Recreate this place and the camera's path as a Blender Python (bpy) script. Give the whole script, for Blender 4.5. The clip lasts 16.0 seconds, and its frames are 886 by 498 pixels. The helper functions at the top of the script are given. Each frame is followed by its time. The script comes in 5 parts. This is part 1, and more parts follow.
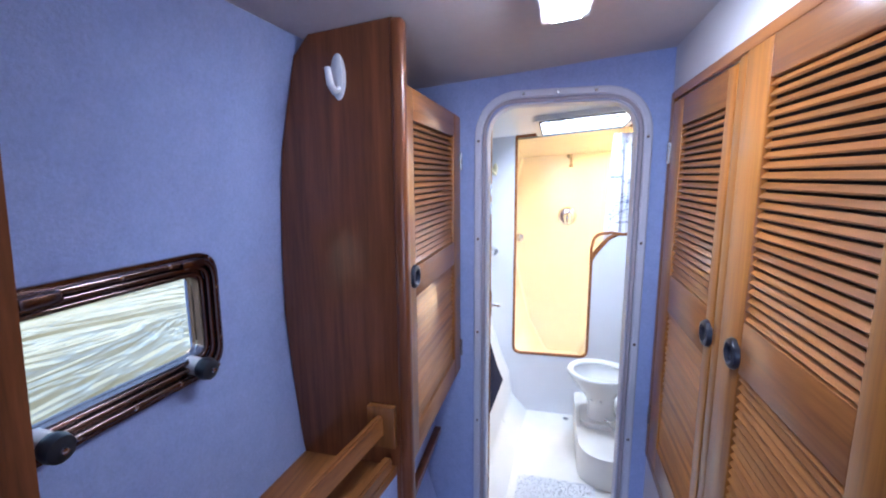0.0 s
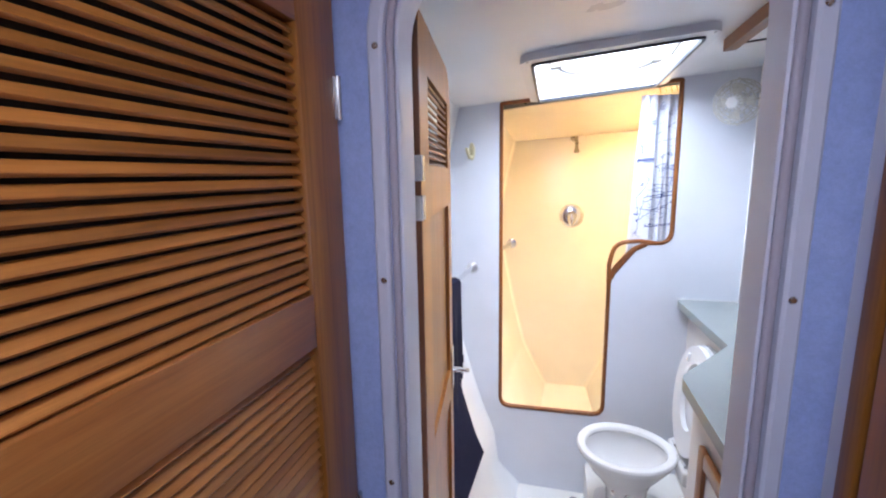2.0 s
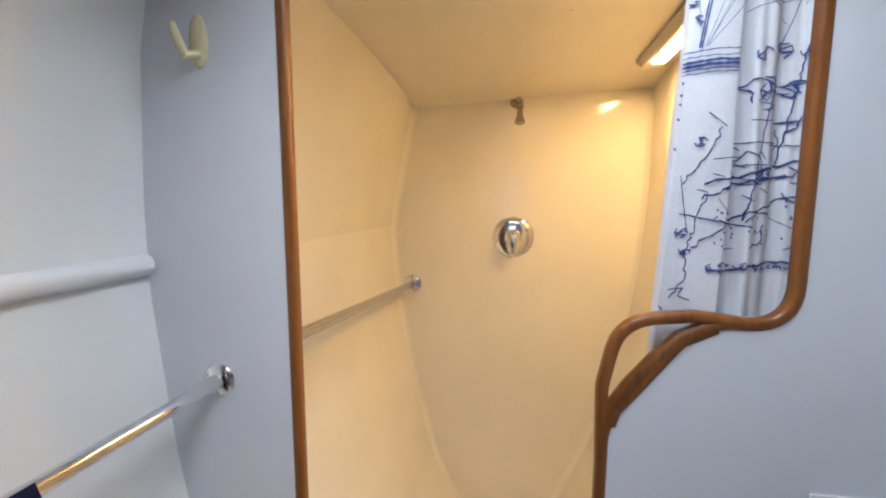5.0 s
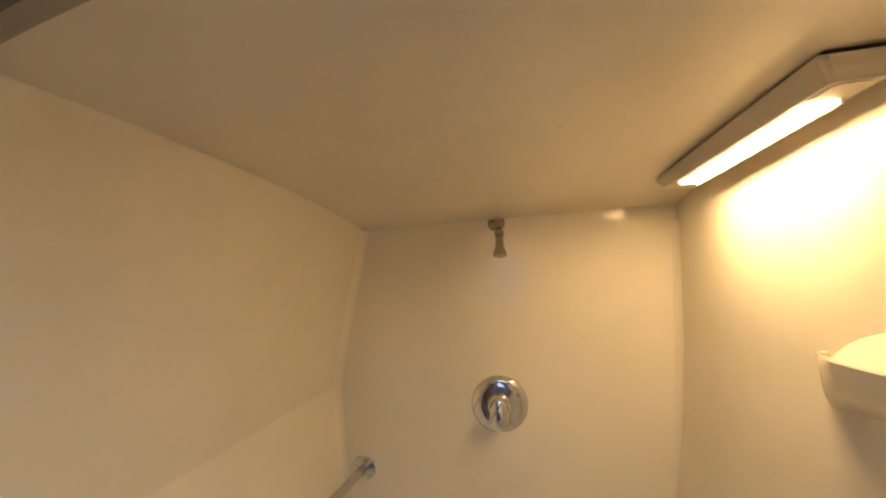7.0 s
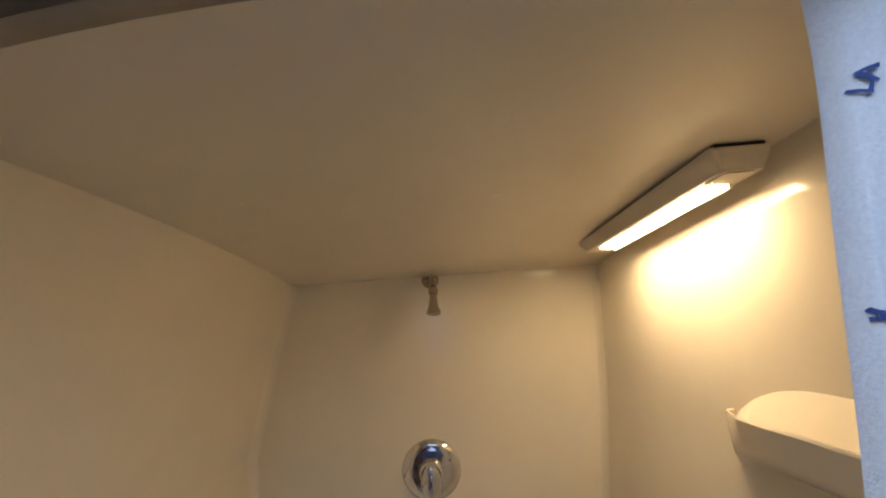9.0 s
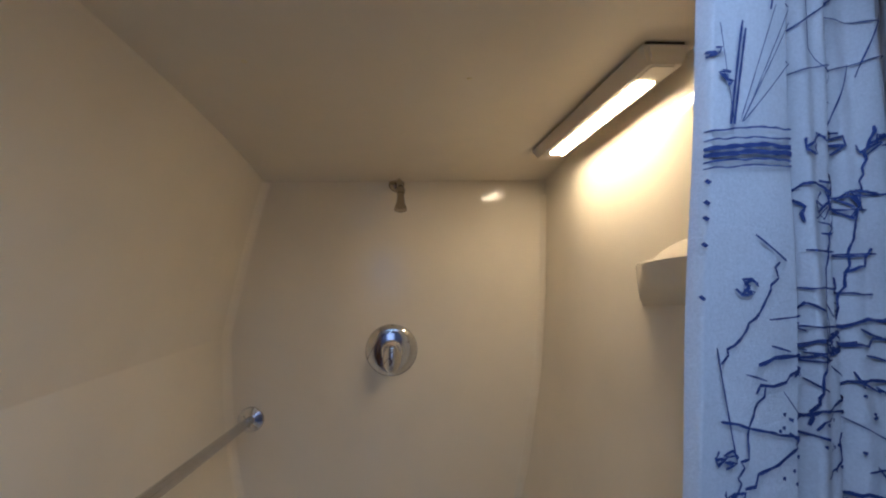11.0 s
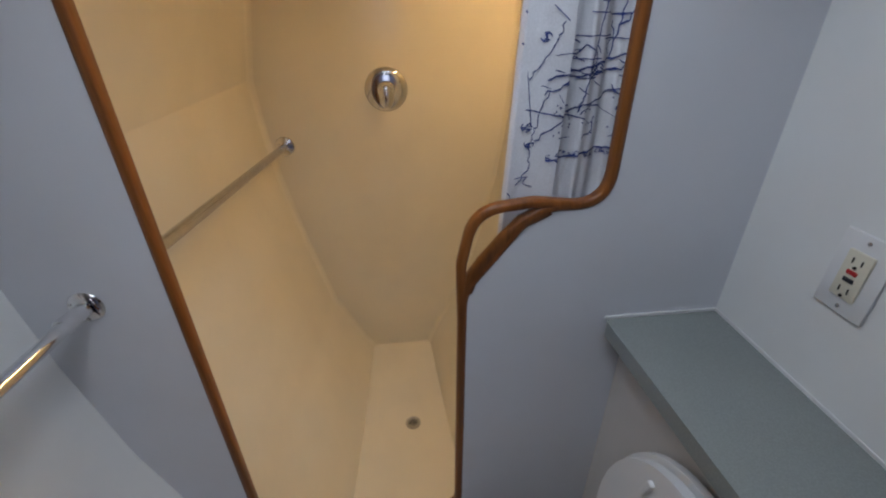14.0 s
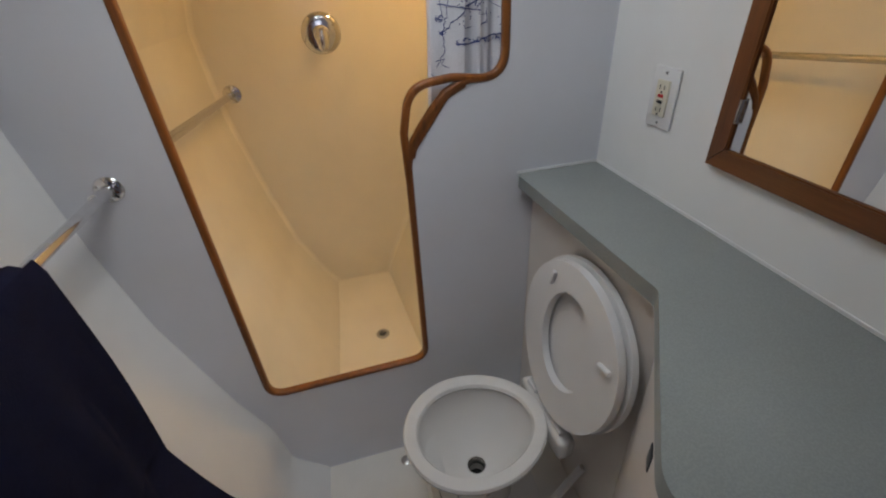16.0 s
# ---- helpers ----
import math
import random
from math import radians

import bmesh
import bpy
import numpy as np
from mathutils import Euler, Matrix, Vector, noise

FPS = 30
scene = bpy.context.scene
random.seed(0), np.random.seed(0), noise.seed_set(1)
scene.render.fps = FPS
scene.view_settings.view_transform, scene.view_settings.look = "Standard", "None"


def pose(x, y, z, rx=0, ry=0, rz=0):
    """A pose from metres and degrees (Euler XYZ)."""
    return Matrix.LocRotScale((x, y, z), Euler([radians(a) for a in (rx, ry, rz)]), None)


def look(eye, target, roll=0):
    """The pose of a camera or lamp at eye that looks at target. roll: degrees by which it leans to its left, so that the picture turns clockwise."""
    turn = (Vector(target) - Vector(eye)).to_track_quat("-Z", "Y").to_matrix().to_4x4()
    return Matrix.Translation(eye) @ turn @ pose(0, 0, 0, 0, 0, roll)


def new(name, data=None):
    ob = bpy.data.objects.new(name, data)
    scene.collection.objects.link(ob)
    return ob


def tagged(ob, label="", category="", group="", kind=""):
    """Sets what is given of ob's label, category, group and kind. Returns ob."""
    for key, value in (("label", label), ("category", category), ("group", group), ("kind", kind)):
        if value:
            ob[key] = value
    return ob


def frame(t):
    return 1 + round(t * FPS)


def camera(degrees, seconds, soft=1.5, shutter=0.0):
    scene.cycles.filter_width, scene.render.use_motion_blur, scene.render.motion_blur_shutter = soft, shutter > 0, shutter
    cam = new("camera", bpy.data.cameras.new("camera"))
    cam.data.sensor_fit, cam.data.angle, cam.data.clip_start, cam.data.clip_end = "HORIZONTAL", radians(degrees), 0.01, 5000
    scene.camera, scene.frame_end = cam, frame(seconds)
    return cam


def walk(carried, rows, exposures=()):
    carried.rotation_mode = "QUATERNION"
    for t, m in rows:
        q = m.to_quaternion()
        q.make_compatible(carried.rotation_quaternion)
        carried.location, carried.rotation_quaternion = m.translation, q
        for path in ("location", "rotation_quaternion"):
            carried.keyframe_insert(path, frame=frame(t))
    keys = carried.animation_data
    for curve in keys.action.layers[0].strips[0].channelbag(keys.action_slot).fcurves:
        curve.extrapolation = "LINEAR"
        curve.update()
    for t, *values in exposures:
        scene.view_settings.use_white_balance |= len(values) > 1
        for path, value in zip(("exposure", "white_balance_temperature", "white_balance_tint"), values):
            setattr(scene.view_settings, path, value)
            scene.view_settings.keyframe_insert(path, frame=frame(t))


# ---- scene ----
cam = camera(91.5, 16.0, soft=2.1)
PATH = [
    (0, (0.542, 0.654, 1.543), (0.047, 2.564, 1.215), -0.5),
    (0.5, (0.573, 0.852, 1.499), (0.066, 2.756, 1.155), -1.6),
    (1, (0.581, 1.031, 1.497), (0.086, 2.935, 1.138), -0.9),
    (1.5, (0.556, 1.192, 1.513), (0.048, 3.094, 1.164), -1.1),
    (2, (0.532, 1.474, 1.489), (0.039, 3.382, 1.151), -0.9),
    (2.5, (0.542, 1.693, 1.469), (0.127, 3.617, 1.118), -0.9),
    (3, (0.548, 1.959, 1.445), (0.267, 3.906, 1.084), -0.7),
    (3.2, (0.544, 2.051, 1.428), (0.266, 3.999, 1.071), -0.7),
    (5.3, (0.637, 2.874, 1.364), (0.333, 4.838, 1.139), 0.3),
    (5.5, (0.625, 2.927, 1.428), (0.33, 4.894, 1.216), 0.0),
    (6, (0.646, 3.055, 1.541), (0.356, 5.028, 1.388), -0.9),
    (6.5, (0.679, 3.188, 1.581), (0.35, 5.158, 1.478), -0.7),
    (7, (0.683, 3.237, 1.597), (0.379, 5.213, 1.67), -1.1),
    (7.5, (0.696, 3.227, 1.604), (0.445, 5.194, 1.866), -0.0),
    (8, (0.7, 3.214, 1.617), (0.517, 5.183, 1.918), 0.4),
    (8.2, (0.7, 3.204, 1.619), (0.565, 5.176, 1.924), -0.1),
    (10.3, (0.622, 3.307, 1.523), (0.826, 5.277, 1.802), 0.7),
    (10.5, (0.634, 3.269, 1.495), (0.869, 5.242, 1.722), 1.0),
    (11, (0.623, 3.134, 1.443), (0.882, 5.114, 1.555), 1.1),
    (11.5, (0.573, 3.086, 1.417), (0.833, 5.069, 1.438), 1.0),
    (12, (0.592, 3.058, 1.371), (0.789, 5.039, 1.181), 0.6),
    (12.5, (0.639, 2.957, 1.404), (0.817, 4.841, 0.755), -0.8),
    (13, (0.612, 2.878, 1.376), (0.748, 4.616, 0.395), -0.5),
    (13.5, (0.624, 2.84, 1.405), (0.663, 4.533, 0.341), -1.2),
    (14, (0.67, 2.786, 1.475), (0.857, 4.518, 0.492), -0.4),
    (14.5, (0.674, 2.737, 1.446), (1.138, 4.446, 0.517), -0.4),
    (15, (0.66, 2.668, 1.438), (1.148, 4.365, 0.498), -0.8),
    (15.5, (0.624, 2.614, 1.433), (1.077, 4.238, 0.357), -0.9),
    (16, (0.614, 2.466, 1.396), (1.011, 4.1, 0.314), -3.3),
]
EXPOSURES = [(0.0, 1.75, 5600, 14), (0.5, 1.66, 5850, 15), (1.0, 1.56, 6050, 16), (1.5, 1.5, 6050, 16), (2.0, 1.35, 6000, 17), (2.5, 1.15, 6050, 19), (3.0, 0.95, 6350, 16), (5.5, 0.05, 6500, 13), (6.5, -0.35, 6350, 13), (8.0, -0.78, 6150, 13), (10.5, -1.22, 4750, 14), (11.5, -1.15, 4750, 14), (12.5, -0.97, 5500, 14), (13.5, -0.80, 6200, 14), (14.5, -0.70, 6700, 14), (16.0, -0.53, 7200, 14)]
walk(cam, [(t, look(eye, target, roll)) for t, eye, target, roll in PATH], EXPOSURES)

from mathutils.geometry import tessellate_polygon

# ---------------------------------------------------------------- light
world = bpy.data.worlds.new("sky")
scene.world = world
world.use_nodes = True
sky = world.node_tree.nodes.new("ShaderNodeTexSky")
sky.sky_type, sky.sun_disc = "NISHITA", False
sky.sun_elevation, sky.sun_rotation = radians(52), radians(140)
background = world.node_tree.nodes["Background"]
world.node_tree.links.new(sky.outputs[0], background.inputs[0])
background.inputs[1].default_value = 0.15


def lamp_area(name, at, target, sx, sy, watts, colour):
    data = bpy.data.lights.new(name, "AREA")
    data.shape, data.size, data.size_y, data.energy, data.color = "RECTANGLE", sx, sy, watts, colour
    ob = new(name, data)
    ob.matrix_world = look(at, target)
    return ob


sun_data = bpy.data.lights.new("sun", "SUN")
sun_data.energy, sun_data.angle, sun_data.color = 0.8, radians(15), (1, 0.96, 0.9)
sun = new("sun", sun_data)
sun.matrix_world = look((0, 0, 8), (-2.5, 3.5, 0))
HATCH_W, CABIN_W, SHOWER_E, CABIN_E = 6.9, 3.2, 172.0, 27.0
lamp_area("hatch_daylight", (0.68, 3.076, 1.935), (0.68, 3.076, 0), 0.46, 0.62, HATCH_W, (0.82, 0.92, 1.0))
# unseen fill lamp added behind the viewpoint to brighten the passage
lamp_area("passage_fill", (0.62, -0.95, 1.40), (0.0, 2.0, 1.1), 0.5, 0.8, CABIN_W, (0.66, 0.76, 1.0))


# ---------------------------------------------------------------- materials
def shader(name, rough=0.5, metal=0.0, ior=1.45, coat=0.0):
    m = bpy.data.materials.new(name)
    m.use_nodes = True
    b = m.node_tree.nodes["Principled BSDF"]
    b.inputs["Roughness"].default_value = rough
    b.inputs["Metallic"].default_value = metal
    b.inputs["IOR"].default_value = ior
    b.inputs["Coat Weight"].default_value = coat
    return m, m.node_tree, b


def coords(nt, scale=(1, 1, 1), rot=(0, 0, 0), kind="Object"):
    tc = nt.nodes.new("ShaderNodeTexCoord")
    mp = nt.nodes.new("ShaderNodeMapping")
    mp.inputs["Scale"].default_value = scale
    mp.inputs["Rotation"].default_value = rot
    nt.links.new(tc.outputs[kind], mp.inputs[0])
    return mp.outputs[0]


def noise_node(nt, vec, scale, detail=4.0, rough=0.55, distort=0.0):
    n = nt.nodes.new("ShaderNodeTexNoise")
    n.inputs["Scale"].default_value, n.inputs["Detail"].default_value = scale, detail
    n.inputs["Roughness"].default_value, n.inputs["Distortion"].default_value = rough, distort
    nt.links.new(vec, n.inputs["Vector"])
    return n.outputs["Fac"]


def ramp(nt, fac, stops):
    r = nt.nodes.new("ShaderNodeValToRGB")
    while len(r.color_ramp.elements) < len(stops):
        r.color_ramp.elements.new(0.5)
    for e, (p, c) in zip(r.color_ramp.elements, stops):
        e.position, e.color = p, (*c, 1)
    nt.links.new(fac, r.inputs[0])
    return r.outputs[0]


def blend(nt, fac, a, b, kind="MIX"):
    m = nt.nodes.new("ShaderNodeMix")
    m.data_type, m.blend_type = "RGBA", kind
    for sock, v in ((m.inputs[0], fac), (m.inputs[6], a), (m.inputs[7], b)):
        if isinstance(v, (int, float)):
            sock.default_value = v
        elif isinstance(v, tuple):
            sock.default_value = (*v, 1)
        else:
            nt.links.new(v, sock)
    return m.outputs[2]


def bump(nt, b, fac, strength, distance):
    n = nt.nodes.new("ShaderNodeBump")
    n.inputs["Strength"].default_value, n.inputs["Distance"].default_value = strength, distance
    nt.links.new(fac, n.inputs["Height"])
    nt.links.new(n.outputs[0], b.inputs["Normal"])


def rough_from(nt, b, fac, lo, hi):
    m = nt.nodes.new("ShaderNodeMapRange")
    m.inputs["To Min"].default_value, m.inputs["To Max"].default_value = lo, hi
    nt.links.new(fac, m.inputs[0])
    nt.links.new(m.outputs[0], b.inputs["Roughness"])


def painted(name, colour, rough, var=0.05, fine=220.0, relief=0.0006, strength=0.15, coat=0.0, stain=None):
    """A plain surface with soft cloudy variation, fine grain and an uneven gloss."""
    m, nt, b = shader(name, rough, coat=coat)
    v = coords(nt)
    big, small = noise_node(nt, v, 3.1, 5), noise_node(nt, v, fine, 3)
    dark = tuple(c * (1 - var * 2) for c in colour)
    lite = tuple(min(1, c * (1 + var)) for c in colour)
    col = ramp(nt, big, [(0.3, dark if stain is None else stain), (0.55, colour), (0.75, lite)])
    nt.links.new(col, b.inputs["Base Color"])
    rough_from(nt, b, big, max(0.03, rough - 0.08), rough + 0.1)
    bump(nt, b, small, strength, relief)
    return m


def wood(name, dark, mid, lite, axis="z", rough=0.38, coat=0.25):
    m, nt, b = shader(name, rough, coat=coat)
    b.inputs["Coat Roughness"].default_value = 0.18
    info = nt.nodes.new("ShaderNodeObjectInfo")
    s = {"x": (1.2, 26, 26), "y": (26, 1.2, 26), "z": (26, 26, 1.2)}[axis]
    tc = nt.nodes.new("ShaderNodeTexCoord")
    add = nt.nodes.new("ShaderNodeVectorMath")
    add.operation = "ADD"
    mul = nt.nodes.new("ShaderNodeMath")
    mul.operation, mul.inputs[1].default_value = "MULTIPLY", 13.0
    nt.links.new(info.outputs["Random"], mul.inputs[0])
    nt.links.new(tc.outputs["Object"], add.inputs[0])
    nt.links.new(mul.outputs[0], add.inputs[1])
    mp = nt.nodes.new("ShaderNodeMapping")
    mp.inputs["Scale"].default_value = s
    nt.links.new(add.outputs[0], mp.inputs[0])
    v = mp.outputs[0]
    figure = noise_node(nt, v, 1.0, 6, 0.6, 1.2)
    pore = noise_node(nt, v, 6.0, 4, 0.7)
    c = ramp(nt, figure, [(0.28, dark), (0.5, mid), (0.72, lite)])
    c = blend(nt, 0.28, c, ramp(nt, pore, [(0.35, tuple(x * 0.45 for x in dark)), (0.55, mid), (0.7, lite)]))
    tone = nt.nodes.new("ShaderNodeMapRange")
    tone.inputs["To Min"].default_value, tone.inputs["To Max"].default_value = 0.78, 1.16
    nt.links.new(info.outputs["Random"], tone.inputs[0])
    hsv = nt.nodes.new("ShaderNodeHueSaturation")
    nt.links.new(tone.outputs[0], hsv.inputs["Value"])
    nt.links.new(c, hsv.inputs["Color"])
    nt.links.new(hsv.outputs[0], b.inputs["Base Color"])
    rough_from(nt, b, pore, rough - 0.08, rough + 0.12)
    bump(nt, b, pore, 0.12, 0.0006)
    return m


def metal(name, colour, rough):
    m, nt, b = shader(name, rough, 1.0)
    v = coords(nt)
    n = noise_node(nt, v, 40, 4)
    nt.links.new(ramp(nt, n, [(0.3, tuple(c * 0.88 for c in colour)), (0.7, colour)]), b.inputs["Base Color"])
    rough_from(nt, b, n, rough, rough + 0.1)
    return m


def fabric(name, colour, alt, scale=170.0, rough=0.95, sheen=0.1):
    m, nt, b = shader(name, rough)
    v = coords(nt)
    big, mid, small = noise_node(nt, v, 2.2, 4), noise_node(nt, v, 28, 5, 0.7), noise_node(nt, v, scale, 4, 0.7)
    c = ramp(nt, mid, [(0.3, alt), (0.6, colour), (0.8, tuple(min(1, x * 1.15) for x in colour))])
    c = blend(nt, 0.35, c, ramp(nt, big, [(0.3, alt), (0.7, colour)]))
    c = blend(nt, 0.3, c, ramp(nt, small, [(0.3, tuple(x * 0.7 for x in colour)), (0.7, tuple(min(1, x * 1.2) for x in colour))]))
    nt.links.new(c, b.inputs["Base Color"])
    b.inputs["Sheen Weight"].default_value = sheen
    b.inputs["Specular IOR Level"].default_value = 0.25
    bump(nt, b, small, 0.5, 0.0015)
    return m


def emitter(name, colour, strength):
    m, nt, b = shader(name, 0.4)
    b.inputs["Base Color"].default_value = (0.85, 0.85, 0.85, 1)
    b.inputs["Emission Color"].default_value = (*colour, 1)
    b.inputs["Emission Strength"].default_value = strength
    return m


BLUE = fabric("blue_wall_carpet", (0.38, 0.46, 0.74), (0.29, 0.36, 0.65))
VINYL = painted("white_vinyl", (0.74, 0.74, 0.78), 0.5, 0.03, 260, 0.0004)
HEADLINER = fabric("headliner", (0.62, 0.60, 0.62), (0.56, 0.55, 0.57), 320)
GEL = painted("white_gelcoat", (0.81, 0.815, 0.815), 0.3, 0.03, 90, 0.0004, 0.1)
PARTITION = painted("partition_paint", (0.755, 0.77, 0.825), 0.38, 0.03, 160, 0.0005, 0.15)
CREAM = painted("cream_gelcoat", (0.82, 0.755, 0.62), 0.09, 0.03, 30, 0.0008, 0.06)
FLOOR = painted("floor_gelcoat", (0.82, 0.80, 0.76), 0.35, 0.05, 400, 0.0012, 0.4)
PLASTIC = painted("white_plastic", (0.76, 0.76, 0.77), 0.32, 0.02, 200, 0.0002, 0.08)
FRAME_PLASTIC = painted("frame_plastic", (0.66, 0.68, 0.78), 0.36, 0.04, 150, 0.0003, 0.1)
IVORY = painted("ivory_plastic", (0.72, 0.64, 0.40), 0.35, 0.03)
PORCELAIN = painted("porcelain", (0.76, 0.75, 0.74), 0.12, 0.02, 20, 0.0002, 0.03, coat=0.3)
LAMINATE, nt_l, b_l = shader("grey_laminate", 0.4)
v_l = coords(nt_l)
c_l = blend(nt_l, 0.12, ramp(nt_l, noise_node(nt_l, v_l, 3.0, 5), [(0.3, (0.23, 0.25, 0.247)), (0.7, (0.275, 0.298, 0.292))]),
            ramp(nt_l, noise_node(nt_l, v_l, 420, 2, 0.7), [(0.42, (0.14, 0.155, 0.155)), (0.5, (0.26, 0.28, 0.275)), (0.6, (0.42, 0.44, 0.43))]))
nt_l.links.new(c_l, b_l.inputs["Base Color"])
rough_from(nt_l, b_l, noise_node(nt_l, v_l, 9, 5), 0.3, 0.48)
PINK_PANEL = painted("panel_offwhite", (0.70, 0.66, 0.63), 0.45, 0.03)
RUBBER = painted("black_rubber", (0.025, 0.027, 0.035), 0.4, 0.2)
BLUE_PULL = painted("slate_pull", (0.028, 0.034, 0.055), 0.3, 0.2)
RED = painted("red_button", (0.5, 0.02, 0.02), 0.4)
# near-black colour that stands in for shade inside holes and gaps
DARK = painted("recess_shade", (0.02, 0.02, 0.02), 0.8)
GASKET = painted("taupe_gasket", (0.44, 0.40, 0.45), 0.5, 0.08)
# shower head chrome, its colour darkened in place of dark reflections
DARK_CHROME = metal("darkened_chrome", (0.46, 0.41, 0.34), 0.12)
TRACK_GREY = metal("grey_anodised", (0.30, 0.29, 0.29), 0.35)
CHROME = metal("chrome", (0.82, 0.82, 0.83), 0.05)
STEEL = metal("brushed_steel", (0.62, 0.61, 0.6), 0.2)
BRASS = metal("brass", (0.75, 0.55, 0.25), 0.25)
TEAK_X = wood("teak_x", (0.13, 0.042, 0.010), (0.25, 0.088, 0.020), (0.34, 0.135, 0.035), "x")
TEAK_Y = wood("teak_y", (0.16, 0.055, 0.013), (0.30, 0.108, 0.025), (0.40, 0.165, 0.045), "y")
TEAK = wood("teak", (0.15, 0.05, 0.012), (0.28, 0.10, 0.023), (0.38, 0.155, 0.042), "z")
TRIM_WOOD = wood("varnished_edging", (0.10, 0.029, 0.005), (0.20, 0.062, 0.011), (0.29, 0.098, 0.021), "z", 0.36, 0.3)
TRIM_WOOD_Y = wood("varnished_edging_along", (0.08, 0.023, 0.006), (0.155, 0.048, 0.012), (0.22, 0.076, 0.020), "y", 0.3, 0.4)
TRIM_WOOD_Z = wood("varnished_edging_up", (0.08, 0.023, 0.006), (0.155, 0.048, 0.012), (0.22, 0.076, 0.020), "z", 0.3, 0.4)
HONEY = wood("honey_teak", (0.22, 0.075, 0.011), (0.36, 0.134, 0.020), (0.46, 0.19, 0.034), "z")
SLAT = wood("louvre_teak", (0.20, 0.066, 0.012), (0.36, 0.132, 0.024), (0.48, 0.20, 0.046), "y")
MAHOGANY = wood("mahogany", (0.085, 0.025, 0.008), (0.185, 0.057, 0.018), (0.27, 0.088, 0.030), "z", 0.3, 0.4)
NAVY = fabric("navy_towelling", (0.007, 0.009, 0.034), (0.004, 0.005, 0.020), 260, 0.95, 0.0)
CLOTH = fabric("curtain_cloth", (0.74, 0.75, 0.80), (0.68, 0.69, 0.75), 420, 0.8)
INK = painted("curtain_ink", (0.045, 0.07, 0.24), 0.8, 0.2)
MAT_PILE = fabric("bath_mat_pile", (0.80, 0.80, 0.82), (0.74, 0.74, 0.77), 90)
GLOW_WARM = emitter("shower_tube_lens", (1.0, 0.66, 0.295), SHOWER_E)
GLOW_WHITE = emitter("cabin_tube_lens", (0.84, 0.89, 1.0), CABIN_E)
m_mirror, nt_m, b_m = shader("mirror_glass", 0.01, 1.0)
b_m.inputs["Base Color"].default_value = (0.86, 0.87, 0.87, 1)
MIRROR = m_mirror
m_glass, nt_g, b_g = shader("pane_glass", 0.02, 0.0, 1.45)
b_g.inputs["Transmission Weight"].default_value = 1.0
b_g.inputs["Base Color"].default_value = (0.95, 0.97, 0.96, 1)
GLASS = m_glass


# ---------------------------------------------------------------- mesh helpers
def link(name, bm, material, parent=None, label="", sharp=38):
    me = bpy.data.meshes.new(name)
    bmesh.ops.recalc_face_normals(bm, faces=bm.faces)
    bm.to_mesh(me)
    bm.free()
    for p in me.polygons:
        p.use_smooth = True
    me.set_sharp_from_angle(angle=radians(sharp))
    me.materials.append(material)
    ob = new(name, me)
    if parent is not None:
        ob.parent = parent
    if label:
        ob["label"] = label
    return ob


part = link


def empty(name, label, category, group="", at=(0, 0, 0), kind=""):
    ob = new(name)
    ob.matrix_world = Matrix.Translation(at)
    ob.empty_display_size = 0.05
    return tagged(ob, label, category, group, kind)


def box(x0, x1, y0, y1, z0, z1, bevel=0.0, seg=2, bm=None):
    b = bmesh.new()
    bmesh.ops.create_cube(b, size=1.0)
    for v in b.verts:
        v.co = Vector(((x0 + x1) / 2 + v.co.x * (x1 - x0), (y0 + y1) / 2 + v.co.y * (y1 - y0), (z0 + z1) / 2 + v.co.z * (z1 - z0)))
    if bevel > 0:
        bmesh.ops.bevel(b, geom=list(b.edges), offset=bevel, segments=seg, affect="EDGES", profile=0.5)
    return merge(bm, b) if bm is not None else b


def merge(bm, other):
    me = bpy.data.meshes.new("tmp")
    other.to_mesh(me)
    other.free()
    bm.from_mesh(me)
    bpy.data.meshes.remove(me)
    return bm


def lathe(profile, m=None, seg=32, bm=None):
    """Turns a list of (radius, height) round local z and places it by m."""
    b = bmesh.new()
    rings = []
    for r, h in profile:
        if r < 1e-6:
            rings.append([b.verts.new((0, 0, h))])
        else:
            rings.append([b.verts.new((r * math.cos(2 * math.pi * i / seg), r * math.sin(2 * math.pi * i / seg), h)) for i in range(seg)])
    for a, c in zip(rings, rings[1:]):
        for i in range(seg):
            j = (i + 1) % seg
            q = [a[i % len(a)], a[j % len(a)], c[j % len(c)], c[i % len(c)]]
            q = list(dict.fromkeys(q))
            if len(q) > 2:
                b.faces.new(q)
    if m is not None:
        b.transform(m)
    return merge(bm, b) if bm is not None else b


def along(p, d):
    """A pose at p whose local z points along d."""
    return Matrix.Translation(p) @ Vector(d).to_track_quat("Z", "Y").to_matrix().to_4x4()


